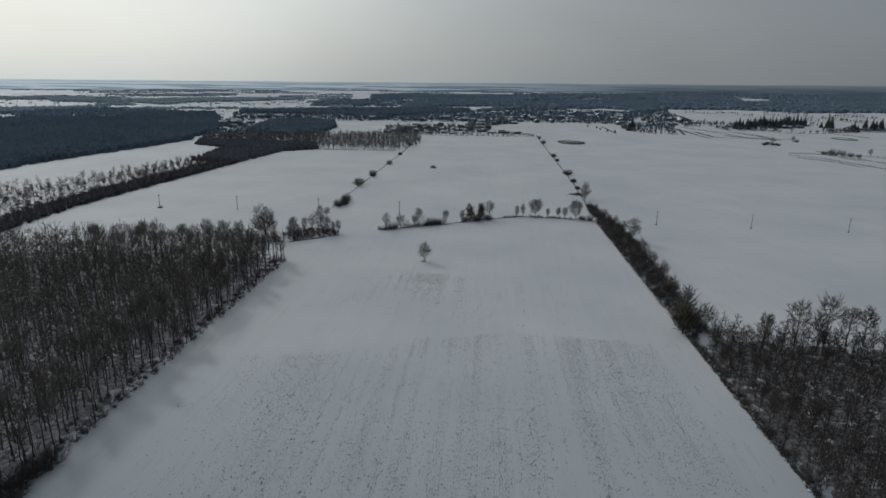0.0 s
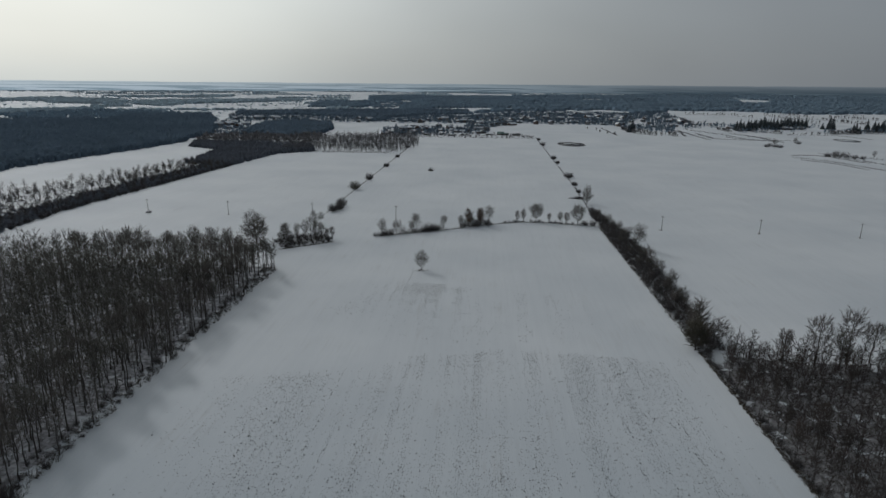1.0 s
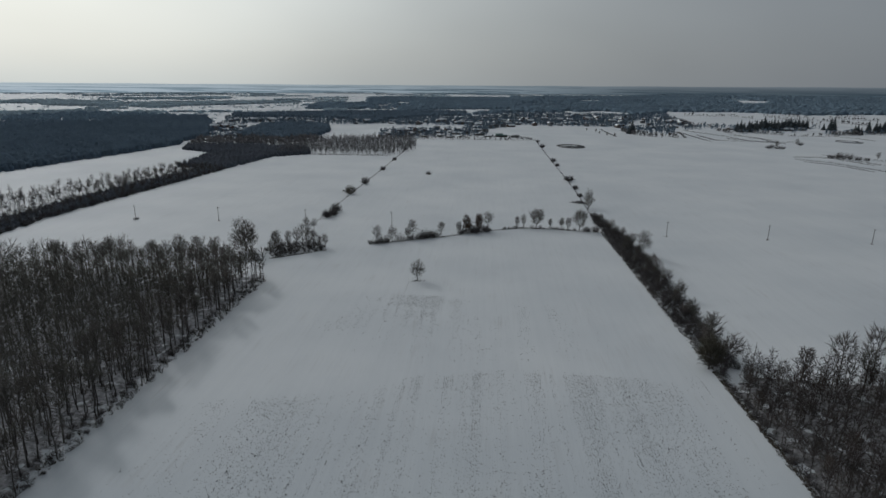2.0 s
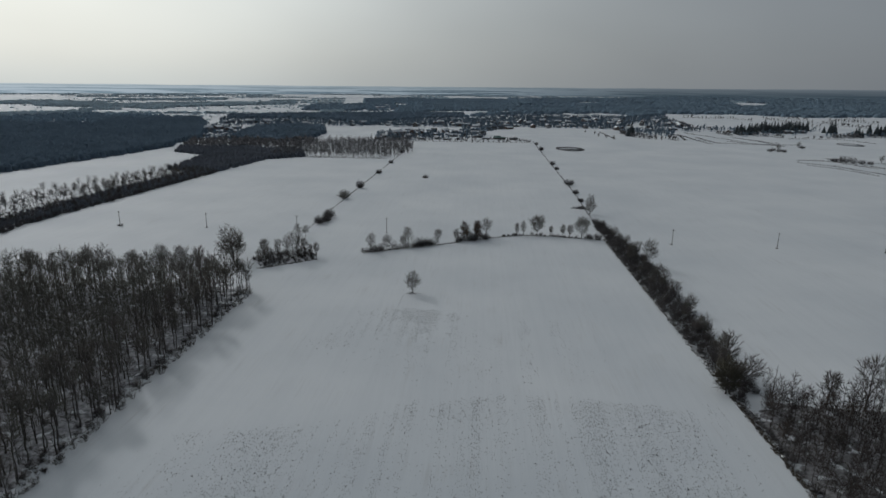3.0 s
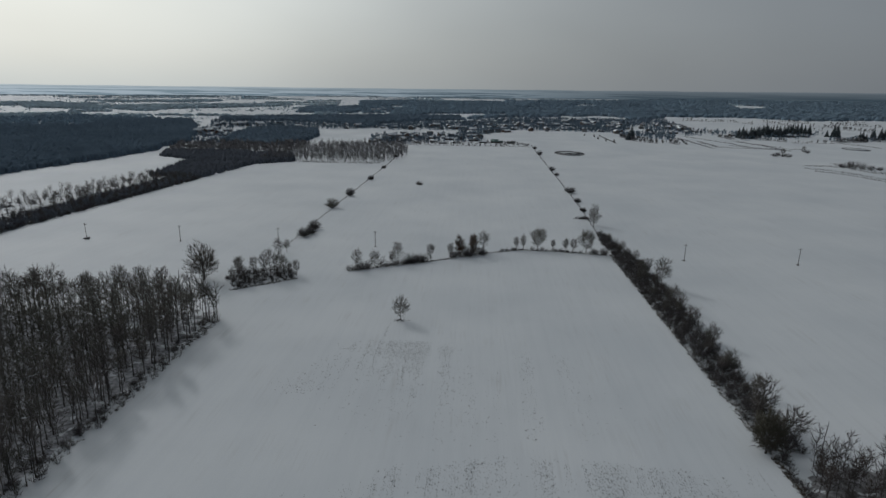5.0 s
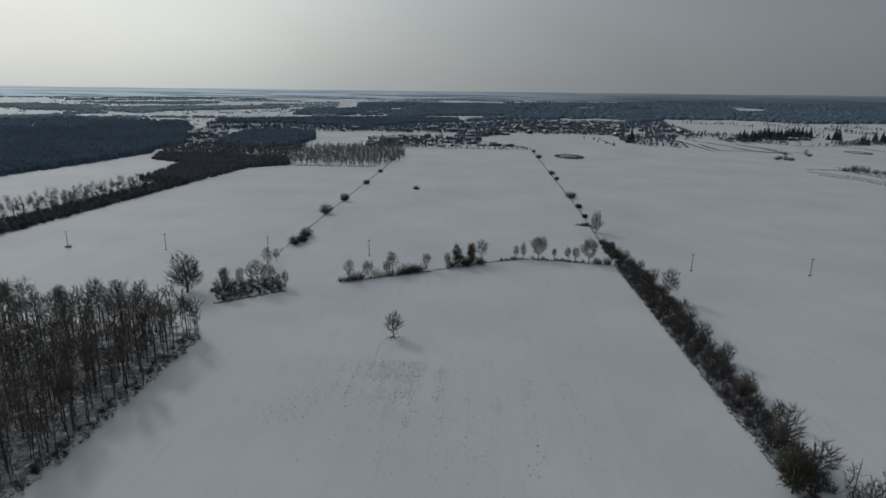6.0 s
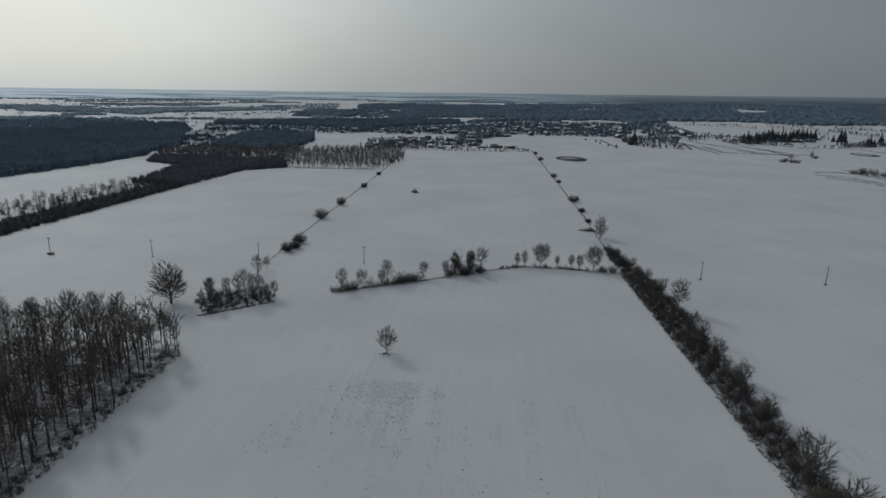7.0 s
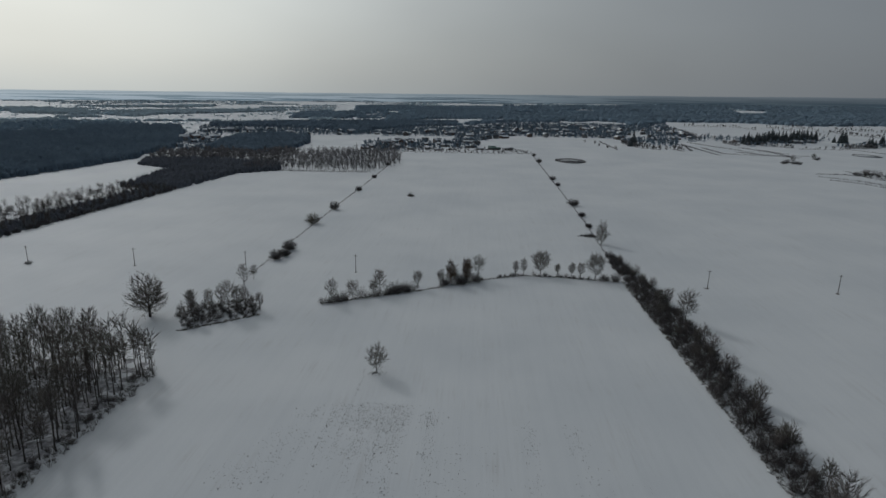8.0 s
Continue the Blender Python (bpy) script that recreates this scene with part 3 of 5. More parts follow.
for i, (x, y, h) in enumerate(((-166, 333, 22), (-157, 334, 21.5), (-148, 336, 20.5), (-182, 331, 18.5), (-206, 328, 17.5), (-233, 325, 19))):
    lone("forest_tree", x, y, 640 + i, h, h * 0.19, "tall leafless hardwood at the back of the forest, in snow", "trees of the western wood", bare=0.45, lead=0.8, nodes=240, twigs=5, girth=0.26, low=0.55, direct=0.6)
COPSE = [(-126, 362), (-99, 384), (-101, 391), (-110, 402), (-134, 392), (-136, 380)]
rng = random.Random(41)
for i, (x, y, h) in enumerate(((-128, 378, 15), (-122, 383, 13), (-113, 384, 18), (-110, 386, 15), (-118, 388, 14), (-129, 370, 10), (-124, 372, 12), (-103, 387, 9), (-100, 389, 10), (-108, 392, 12), (-132, 385, 11))):
    lone("copse_tree", x, y, 140 + i, h, h * 0.23, "leafless tree in a small copse between fields", "trees of the copse", bare=0.22, lead=0.78, nodes=190, twigs=7, girth=0.012 * h, fine_r=0.028, low=0.56, direct=0.6)
lone("fence_line_tree", -124, 430, 161, 12, 3.8, "leafless tree beside a fence line", nodes=200, girth=0.2)
lone("fence_line_tree", -121, 437, 162, 9, 2.6, "small leafless tree beside a fence line", nodes=160, girth=0.14)

BUSHES = [shrub(50 + k, h, s, 18, 17) for k, (h, s) in enumerate([(4.0, 3.6), (5.0, 4.4), (3.2, 3.0), (6.5, 4.6)])]


def bushes(name, spots, label, group, seed, kinds=BUSHES, sizes=(0.7, 1.2), mats=(BARK, BRUSH)):
    rng = random.Random(seed)
    for i, shapes in enumerate(kinds):
        mine = spots[i::len(kinds)]
        if mine:
            make_kind(name, shapes, BUSH_PARTS, mats, mine, label, "bush", group, rng, sizes)


def along(points, step, width, rng):
    """Spots strewn along a line of plan points."""
    spots = []
    for (ax, ay), (bx, by) in zip(points, points[1:]):
        n = max(1, int(math.hypot(bx - ax, by - ay) / step))
        for k in range(n):
            s = (k + rng.random()) / n
            spots.append((ax + (bx - ax) * s + rng.uniform(-width, width), ay + (by - ay) * s + rng.uniform(-width, width)))
    return spots


rng = random.Random(43)
bushes("copse_bush", strewn(COPSE, 2.9, rng), "low dark leafless bush in a small copse", "bushes of the copse", 44, sizes=(0.4, 0.8))
bushes("hedgerow_bush", along([(-74, 402), (-55, 412), (-28, 428)], 2.6, 1.2, rng) + along([(-14, 436), (6, 448)], 1.8, 2.0, rng) + [(-39, 422), (-36, 424), (-42, 420), (-33, 426)],
       "low dark leafless bush in the cross hedgerow", "bushes of the cross hedgerow", 45, sizes=(0.5, 1.15))
bushes("hedgerow_bush", [q for q in along([(6, 450), (30, 461), (56, 460), (84, 455)], 1.1, 1.5, rng) if noise.noise((q[0] * 0.13, 4.0, 0.0)) > -0.12], "knee-high dark bush in the cross hedgerow", "bushes of the cross hedgerow", 46, sizes=(0.22, 0.6))

for x, y, h, sp, seed in ((-39, 422, 7, 6, 231), (-34, 425, 5.5, 5, 232), (-67, 406, 4, 4, 233), (-5, 445, 6, 6, 234), (3, 449, 5, 5, 235), (-13, 440, 4.5, 4.5, 236), (84, 456, 5, 5, 237), (78, 457, 4, 4, 238)):
    tree_thing("hedgerow_thicket", shrub(seed, h, sp, 30, 18, 0.05), BUSH_PARTS, (BARK, BRUSH), on_ground(x, y), "tall dark tangled bush in the cross hedgerow", "bush", "bushes of the cross hedgerow")

# the long eastern hedge
EAST_HEDGE = [(88.5, 236), (99, 236), (101, 300), (104, 380), (103, 430), (99, 470), (95, 515), (90.5, 515), (88, 460), (88.5, 380), (89, 300)]
rng = random.Random(47)
spots = strewn(EAST_HEDGE, 3.1, rng)
bushes("hedge_bush", spots[:300], "dense leafless hedge bush beside a snowy field", "bushes of the long hedge", 48, sizes=(0.6, 1.1))
if len(spots) > 300:
    stuff("hedge_growth", *scatter([joined(*b) for b in BUSHES], spots[300:], rng, (0.6, 1.1)), BRUSH, "dense leafless hedge growth", "hedge")
HEDGE_TREE_KINDS = [branching(171 + k, h, s, b, 0.75, 170, 5, g) for k, (h, s, b, g) in enumerate([(11, 3.4, 0.12, 0.15), (13, 3.6, 0.18, 0.17), (9.5, 3.2, 0.1, 0.12)])]
spots = strewn([(93, 238), (99, 238), (102, 380), (99, 455), (93, 455), (93, 380)], 8.5, rng)
for i, shapes in enumerate(HEDGE_TREE_KINDS):
    make_kind("hedge_tree", shapes, TREE_PARTS, TREE_MATS, spots[i::3], "slender leafless tree in a long field hedge", "tree", "trees of the long hedge", rng, (0.6, 0.85))
for i, (x, y, h) in enumerate(((105, 275, 10), (103, 292, 11.5), (106, 318, 12), (106, 340, 10.5), (105, 357, 13), (107, 372, 11), (106, 420, 12), (104, 440, 10.5), (101, 462, 11), (98, 490, 9))):
    lone("hedge_tree", x - 4, y, 600 + i, h * 0.85, h * 0.28, "round-crowned leafless tree on the hedge's far side", "trees of the long hedge", bare=0.14, nodes=240, twigs=5, girth=0.16, fine_r=0.028, direct=0.6)
lone("hedge_tree", 103, 395, 181, 17, 5.5, "tall round-crowned leafless tree in the hedge", "trees of the long hedge", bare=0.25, nodes=360, twigs=5, girth=0.26)
lone("hedge_tree", 94, 545, 182, 18, 5.2, "tall dense leafless tree at the hedge end", "trees of the long hedge", bare=0.04, nodes=460, twigs=6, girth=0.28)
lone("hedge_tree", 95, 258, 183, 17, 5.5, "spreading leafless tree at the hedge end", "trees of the long hedge", bare=0.12, nodes=360, twigs=5, girth=0.22)
leaning = lone("hedge_tree", 93.5, 245, 184, 15, 5.0, "leaning leafless tree at the hedge end", "trees of the long hedge", bare=0.18, nodes=320, twigs=5, girth=0.22)
leaning.matrix_basis = pose(93.5, 245, -0.3, 0, 32, 0)
lone("hedge_tree", 103, 238, 185, 14, 3.2, "dead snag with a forked bare top", "trees of the long hedge", bare=0.45, lead=0.85, nodes=9, twigs=0, girth=0.18)
tree_thing("round_tree", branching(186, 15, 5.4, 0.08, 0.7, 600, 8, 0.28, 0.036), TREE_PARTS, (BARK, OLIVE), on_ground(87.5, 238.5), "dense round olive-brown leafless tree at the hedge end", "tree")
for x, y, seed, h in ((142, 232, 191, 23.5), (130, 231, 192, 21), (136, 226, 193, 17), (152, 234, 194, 18), (118, 232, 195, 14), (160, 236, 196, 17)):
    lone("scrub_wood_tree", x, y, seed, h, h * 0.24, "tall leafless tree rising above scrub", "tall trees of the scrub wood", bare=0.4, lead=0.75, nodes=300, twigs=5, girth=0.3, low=0.55, direct=0.55)

# under the wood edges
rng = random.Random(49)
bushes("edge_bush", along([(-118, 95), (-118, 327)], 1.6, 3.6, rng), "low dark bramble bush along the forest edge", "bushes of the forest edge", 50, sizes=(0.2, 0.5))
stuff("undergrowth", *scatter(SAPLINGS, along([(-116.5, 93), (-116.5, 326)], 1.1, 3.0, rng), rng, (0.5, 1.1)), TWIG, "thin grey saplings along the forest edge", "undergrowth")
bushes("bramble", strewn([(-121, 108), (-112, 110), (-112, 131), (-118, 133)], 2.6, rng), "dense brown bramble thicket at the forest corner", "brambles at the forest corner", 150, sizes=(0.7, 1.1))
bushes("edge_bush", along([(91, 95), (90.2, 236)], 2.6, 0.9, rng), "low dark bush along the scrub edge", "bushes of the scrub edge", 51, sizes=(0.35, 0.8))


# fence lines that run on beyond the cross hedgerow
def tuft(seed, height=0.7, blades=8):
    rng = random.Random(seed)
    s = Shape()
    for _ in range(blades):
        a = rng.uniform(0, 6.28)
        root = Vector((math.cos(a), math.sin(a), 0)) * rng.uniform(0, 0.35)
        s.tube(root, root + unit(a, rng.uniform(0.6, 1.45)) * height * rng.uniform(0.6, 1.2), 0.05, 0, 3)
    return s.arrays()


TUFTS = [tuft(60), tuft(61, 0.9), tuft(62, 0.55)]
rng = random.Random(52)
spots = along([(-118, 405), (-126, 440), (-127, 600), (-127, 900), (-132, 1190)], 1.0, 0.35, rng) + along([(91, 505), (96, 640), (99, 880), (104, 1255)], 0.9, 0.7, rng)
stuff("fence_line_weeds", *scatter(TUFTS, spots, rng, (0.6, 1.5)), BRUSH, "dry dark weeds along the field boundary", "weeds")
spots = along([(90.0, 95), (88.9, 236), (89, 300), (88.5, 455), (83, 455), (56, 460), (30, 461), (6, 449)], 0.5, 0.9, rng)
spots += along([(-74, 401), (-27, 427), (-14, 435)], 0.4, 1.0, rng) + along([(-117, 95), (-117, 325)], 0.8, 2.6, rng) + along([(-126, 361), (-98, 384)], 0.3, 0.8, rng)
spots += along([(90.0, 95), (88.9, 236)], 0.28, 0.45, rng)
stuff("edge_weeds", *scatter(TUFTS, spots, rng, (0.8, 1.7)), GRASS, "dry brown grass along field edges", "grass")

post = Shape()
post.tube((0, 0, -0.3), (0, 0, 1.3), 0.08, 0.07, 6)
post.cap((0, 0, 1.3), 0.07, 6)
rng = random.Random(53)
first = None
for points in ([(-118, 405), (-126, 440), (-127, 600), (-127, 760)], [(91, 515), (96, 640), (98, 760)]):
    for (ax, ay), (bx, by) in zip(points, points[1:]):
        n = int(math.hypot(bx - ax, by - ay) / 8)
        for k in range(n):
            x, y = ax + (bx - ax) * k / n, ay + (by - ay) * k / n
            if first is None:
                first = tagged(part("fence_post", post, POLE_WOOD), "weathered wooden fence post in snow", "fence post", "posts of the fence lines")
                first.matrix_basis = on_ground(x, y)
            else:
                copy_thing(first, on_ground(x, y, rng.uniform(0, 360)))

LINE_BUSH_LABEL = "rounded leafless bush on a field boundary"
for i, (x, y, h, s) in enumerate(((-127.5, 583, 8.5, 6.4), (-125, 645, 8, 5.2), (-122, 478, 6.5, 5.0), (-121, 501, 7, 5.4), (-119, 486, 5, 4.0), (-124, 752, 5, 4.0), (-125, 855, 4, 3.5), (-128, 990, 4, 3.4),
                                  (98, 699, 6.5, 6.5), (100, 878, 6, 4.6), (103, 1078, 7, 5.5), (97, 645, 4, 3.6), (100, 830, 4, 3.4), (104, 1180, 5, 4), (95, 600, 3.5, 3.0))):
    tree_thing("boundary_bush", shrub(200 + i, h * 1.05, s * 1.3, 50, 20, 0.075), BUSH_PARTS, (BARK, OLIVE if i == 0 else BRUSH), on_ground(x, y), LINE_BUSH_LABEL, "bush", "bushes on the field boundaries")
bushes("juniper_mat", strewn([(80, 567), (94, 563), (94, 573)], 1.6, rng), "low dark spreading bush in snow", "low bushes by the hedge end", 54, sizes=(0.3, 0.5))


# stones turned up by the plough, along the eastern field edge
def boulder(seed, r):
    rng = random.Random(seed)
    bm = bmesh.new()
    bmesh.ops.create_icosphere(bm, subdivisions=2, radius=r)
    for v in bm.verts:
        v.co *= 1 + 0.28 * noise.noise(v.co * 1.3 / r + Vector((seed, 0, 0)))
        v.co.z *= 0.7
    s = Shape()
    s.v = [v.co.copy() for v in bm.verts]
    s.f = [tuple(v.index for v in f.verts) for f in bm.faces]
    bm.free()
    return s


rng = random.Random(55)
stones = [boulder(k, r) for k, r in enumerate((0.55, 0.75, 0.45, 0.9))]
spots = [q for q in along([(90.0, 100), (88.8, 236), (88.8, 300), (88.6, 450)], 2.2, 1.1, rng) if noise.noise((q[1] * 0.09, 1.0, 0.0)) > 0.1]
for i, s in enumerate(stones):
    first = None
    for x, y in spots[i::4]:
        at = on_ground(x, y, rng.uniform(0, 360), rng.uniform(0.4, 1.0))
        if first is None:
            first = tagged(part("boulder", s, STONE), "grey fieldstone at the edge of a snowy field", "boulder", "stones along the field edge")
            first.matrix_basis = at
        else:
            copy_thing(first, at).matrix_basis = at


# stubble that shows through the snow
def stub(seed, n=3):
    rng = random.Random(seed)
    s = Shape()
    for _ in range(n):
        root = Vector((rng.uniform(-0.08, 0.08), rng.uniform(-0.3, 0.3), -0.05))
        s.tube(root, root + unit(rng.uniform(0, 6.28), rng.uniform(0.3, 1.4)) * rng.uniform(0.2, 0.45), 0.062, 0, 3)
    return s.arrays()


STUBS = [stub(70), stub(71, 2), stub(72, 4)]
PATCHES = ((-14, 219, 13, 6, 0.9), (-30, 299, 27, 10, 0.95), (-34, 284, 30, 14, 0.35), (26, 290, 14, 14, 0.55), (-2, 262, 60, 34, 0.15), (-60, 268, 14, 10, 0.22), (81, 226, 5, 9, 0.5), (8, 216, 20, 4, 0.2))
rng = random.Random(56)
spots = []
for row in range(-140, 108):
    x = row * 0.76
    y = 92.0
    streak = noise.noise((x * 0.45, 1.5, 0.0)) + 0.5 * noise.noise((x * 1.7, 8.5, 0.0))
    while y < 330:
        y += rng.uniform(0.2, 0.55)
        broad = noise.noise((x * 0.022, y * 0.012, 2.0))
        n = 0.45 * broad + 0.5 * noise.noise((x * 0.16, y * 0.018, 7.0)) + 0.7 * streak
        edge = max(0, min(1, (x + 99) / 40, (84 - x) / 30))
        line = np.interp(x, (-108, -62, -37, -14, 7, 50, 84), (196, 205, 213, 223, 232, 230, 225))
        dense = 0.85 * max(0.08, n + 0.5) ** 1.3 * max(0, min(1, (line - y) / 4)) * edge * (1.0 + 0.6 * max(0, 1 - (line - y) / 18))
        for cx, cy, rx, ry, d in PATCHES:
            q = ((x - cx) / rx) ** 2 + ((y - cy) / ry) ** 2
            dense += 2.2 * d * max(0, 1 - q) * max(0, 0.25 + n)
        if rng.random() < dense:
            spots.append((x + rng.uniform(-0.25, 0.25), y))
rng.shuffle(spots)
cut = len(spots) // 8
v, f = scatter(STUBS, spots[cut:], rng, (0.5, 1.2))
v2, f2 = scatter(STUBS, spots[:cut], rng, (1.0, 1.9))
stuff("corn_stubble", np.concatenate((v, v2)), np.concatenate((f, f2 + len(v))), STRAW, "cut brown corn stubble in rows poking through snow", "stubble")

# plough soil and weeds at the foot of the lone tree
stuff("tree_foot_weeds", *scatter(TUFTS, [(-33.5 + rng.gauss(0, 1.6), 329.6 + rng.gauss(0, 0.9)) for _ in range(60)] + [(-38.0 + rng.uniform(-0.4, 0.4), y) for y in range(312, 334, 2)], rng, (0.4, 0.9)), BRUSH,
      "dry weeds round a tree's foot", "weeds")


# ---- poles ----
def utility_pole():
    ob = new("utility_pole")
    s = Shape()
    for k in range(4):
        s.tube((0, 0, -0.5 + 2.9 * k), (0, 0, -0.5 + 2.9 * (k + 1)), 0.21 - 0.02 * k, 0.19 - 0.02 * k, 8)
    s.cap((0, 0, 11.1), 0.13)
    part("pole", s, POLE_WOOD, ob)
    s = Shape()
    s.box(-1.15, 1.15, 0.12, 0.24, 10.2, 10.36)
    part("crossarm", s, POLE_WOOD, ob)
    for x in (-1.0, 1.0):
        s = Shape()
        s.tube((x, 0.18, 10.36), (x, 0.18, 10.5), 0.035, 0.07, 6)
        s.tube((x, 0.18, 10.5), (x, 0.18, 10.6), 0.09, 0.05, 6)
        s.cap((x, 0.18, 10.6), 0.05, 6)
        part("insulator", s, GLAZE, ob)
    s = Shape()
    s.tube((0, 0, 11.0), (0, 0, 11.35), 0.05, 0.07, 6)
    s.cap((0, 0, 11.35), 0.07, 6)
    part("insulator", s, GLAZE, ob)
    for side in (-1, 1):
        s = Shape()
        s.tube((side * 0.8, 0.2, 10.2), (0, 0.18, 9.5), 0.03, 0.03, 4)
        part("brace", s, STEEL, ob)
    return tagged(ob, "bare wooden utility pole with a crossarm in a snowy field", "utility pole", "poles across the fields")


pole = utility_pole()
pole.matrix_basis = on_ground(-264, 451, 4)
for x, y, turn in ((-200, 454, -3), (-133, 456, 5), (-67, 456, 0), (0, 453, 2), (133, 448, -4), (203, 447, 3), (272, 444, 0)):
    copy_thing(pole, on_ground(x, y, turn))
bushes("pole_foot_bush", [(-262.5, 451), (-263, 449.5), (-265, 450.5)], "small leafless bush at a pole's foot", "bushes at a pole's foot", 57, sizes=(0.4, 0.6))
stuff("pole_foot_weeds", *scatter(TUFTS, [(x + rng.gauss(0, 0.5), y + rng.gauss(0, 0.4)) for x, y in ((-200, 454), (-67, 456), (133, 448), (203, 447), (203, 447), (272, 444)) for _ in range(10)], rng, (0.7, 1.2)), GRASS,
      "dry grass at the feet of poles", "grass")


# ---- brush pile in the far field ----
def pile():
    rng = random.Random(58)
    ob = new("brush_pile")
    s = Shape()
    for _ in range(160):
        a, d = rng.uniform(0, 6.28), rng.uniform(0, 3.6)
        p = Vector((math.cos(a) * d, math.sin(a) * d * 0.6, max(0, 4.6 - d * 1.1) * rng.random()))
        s.tube(p, p + unit(rng.uniform(0, 6.28), rng.uniform(-0.1, 0.8)) * rng.uniform(1, 2.6), 0.13, 0.03, 4)
    part("branches", s, BARK, ob)
    part("earth", boulder(5, 2.6), SOIL, ob)
    ob.matrix_basis = on_ground(-64.5, 727)
    tagged(ob, "dark heap of branches and soil in a snowy field", "brush pile")


pile()


# ---- ponds ringed with reeds ----
def pond(cx, cy, rx, ry, width, seed):
    rng = random.Random(seed)
    s = Shape()
    pts = [(cx + rx * (1 + 0.06 * math.sin(3 * a)) * math.cos(a), cy + ry * math.sin(a)) for a in [2 * math.pi * k / 48 for k in range(48)]]
    base = rise(cx, cy) + 0.25
    s.v = [Vector((x, y, base)) for x, y in pts] + [Vector((x, y, base - 1.5)) for x, y in pts]
    s.f = [(0, k, k + 1) for k in range(1, 47)] + [q for k in range(48) for q in ((k, k + 48, (k + 1) % 48 + 48), (k, (k + 1) % 48 + 48, (k + 1) % 48))]
    tagged(part("pond", s, ICE), "frozen farm pond with grey ice", "pond", kind="structure")
    spots = []
    for _ in range(int(2.0 * width * (rx + ry))):
        a = rng.uniform(0, 6.28)
        e = 1 - width / min(rx, ry) * (rng.random() ** 1.5) * (1.5 if math.sin(a) < 0.2 else 0.5)
        spots.append((cx + rx * e * math.cos(a), cy + ry * e * math.sin(a)))
    stuff("reeds", *scatter([tuft(80, 1.3, 9), tuft(81, 1.0, 9)], spots, rng, (0.8, 1.3)), BRUSH, "dark dry reeds round a frozen pond", "reeds")


pond(158, 1114, 25, 36, 17, 59)
pond(753, 1307, 22, 30, 5, 60)


# ---- middle distance: woods beyond the fields ----
def far_tree(seed, height, spread, shards=9, stem=True):
    """A bare tree seen from far: a stem and slim upright bough clusters."""
    rng = random.Random(seed)
    s = Shape()
    if stem:
        s.tube((0, 0, -0.5), (0, 0, height * 0.7), 0.3, 0.12, 3)
    for k in range(shards):
        az = 2.4 * k + rng.uniform(-0.4, 0.4)
        root = Vector((0, 0, height * rng.uniform(0.2, 0.55)))
        tip = root + unit(az, rng.uniform(0.5, 1.35)) * rng.uniform(0.6, 1.0) * spread
        tip.z = min(tip.z, height)
        s.tube(root.lerp(tip, 0.2), tip, spread * rng.uniform(0.05, 0.12), 0, 3)
    s.tube((0, 0, -0.2), (0, 0, 2.0), spread * 0.7, 0, 5)
    return s.arrays()


def canopy_tree(seed, height, spread, boughs=12):
    """A bare tree of a far wood: a low ragged mass of merged twigs, with many slim boughs standing up out of it."""
    rng = random.Random(seed)
    s = Shape()
    n = 5
    for z, r in ((-0.03, 1.0), (0.42, 0.8)):
        for k in range(n):
            q = spread * r * rng.uniform(0.7, 1.25)
            s.v.append(Vector((q * math.cos(6.283 * k / n), q * math.sin(6.283 * k / n), height * (z + (rng.uniform(-0.08, 0.08) if z > 0 else 0)))))
    s.v.append(Vector((rng.uniform(-1, 1), rng.uniform(-1, 1), height * 0.62)))
    for k in range(n):
        j = (k + 1) % n
        s.f += [(k, j, j + n), (k, j + n, k + n), (k + n, j + n, 2 * n)]
    for k in range(boughs):
        az = 2.4 * k + rng.uniform(-0.4, 0.4)
        d = spread * math.sqrt((k + 0.5) / boughs) * 0.9
        foot = Vector((math.cos(az) * d * 0.7, math.sin(az) * d * 0.7, height * 0.3))
        tip = Vector((math.cos(az) * d * 1.05, math.sin(az) * d * 1.05, height * rng.uniform(0.7, 1.0) * (1 - 0.22 * (d / spread) ** 2)))
        s.tube(foot, tip, spread * rng.uniform(0.05, 0.09), 0, 3)
    return s.arrays()


MID_TREES = [far_tree(300 + k, h, s, 17) for k, (h, s) in enumerate([(14, 7), (12, 6.5), (16, 7.5), (10, 6), (13, 8)])]
FOREST_FAR = [canopy_tree(380 + k, h, s, 7) for k, (h, s) in enumerate([(13, 5.5), (11, 5), (14.5, 6), (12, 6)])]
CLOSE_FOREST = [canopy_tree(360 + k, h, s, 8) for k, (h, s) in enumerate([(12, 4.0), (10.5, 3.6), (13.5, 4.2), (14.5, 3.8)])]
LOW_FAR = [canopy_tree(370 + k, h, s, 6) for k, (h, s) in enumerate([(10, 9), (12, 10), (8, 9)])]
FAR_TREES = [canopy_tree(310 + k, h * 0.9, s, 6) for k, (h, s) in enumerate([(15, 11), (13, 10), (17, 12), (14, 12)])]


PLANTATION = [canopy_tree(390 + k, h, 3.6, 7) for k, h in enumerate([13, 11, 14])]
LOW_BRUSH = [joined(*shrub(340 + k, 3.6, 4.0, 6, 6)) for k in range(3)]


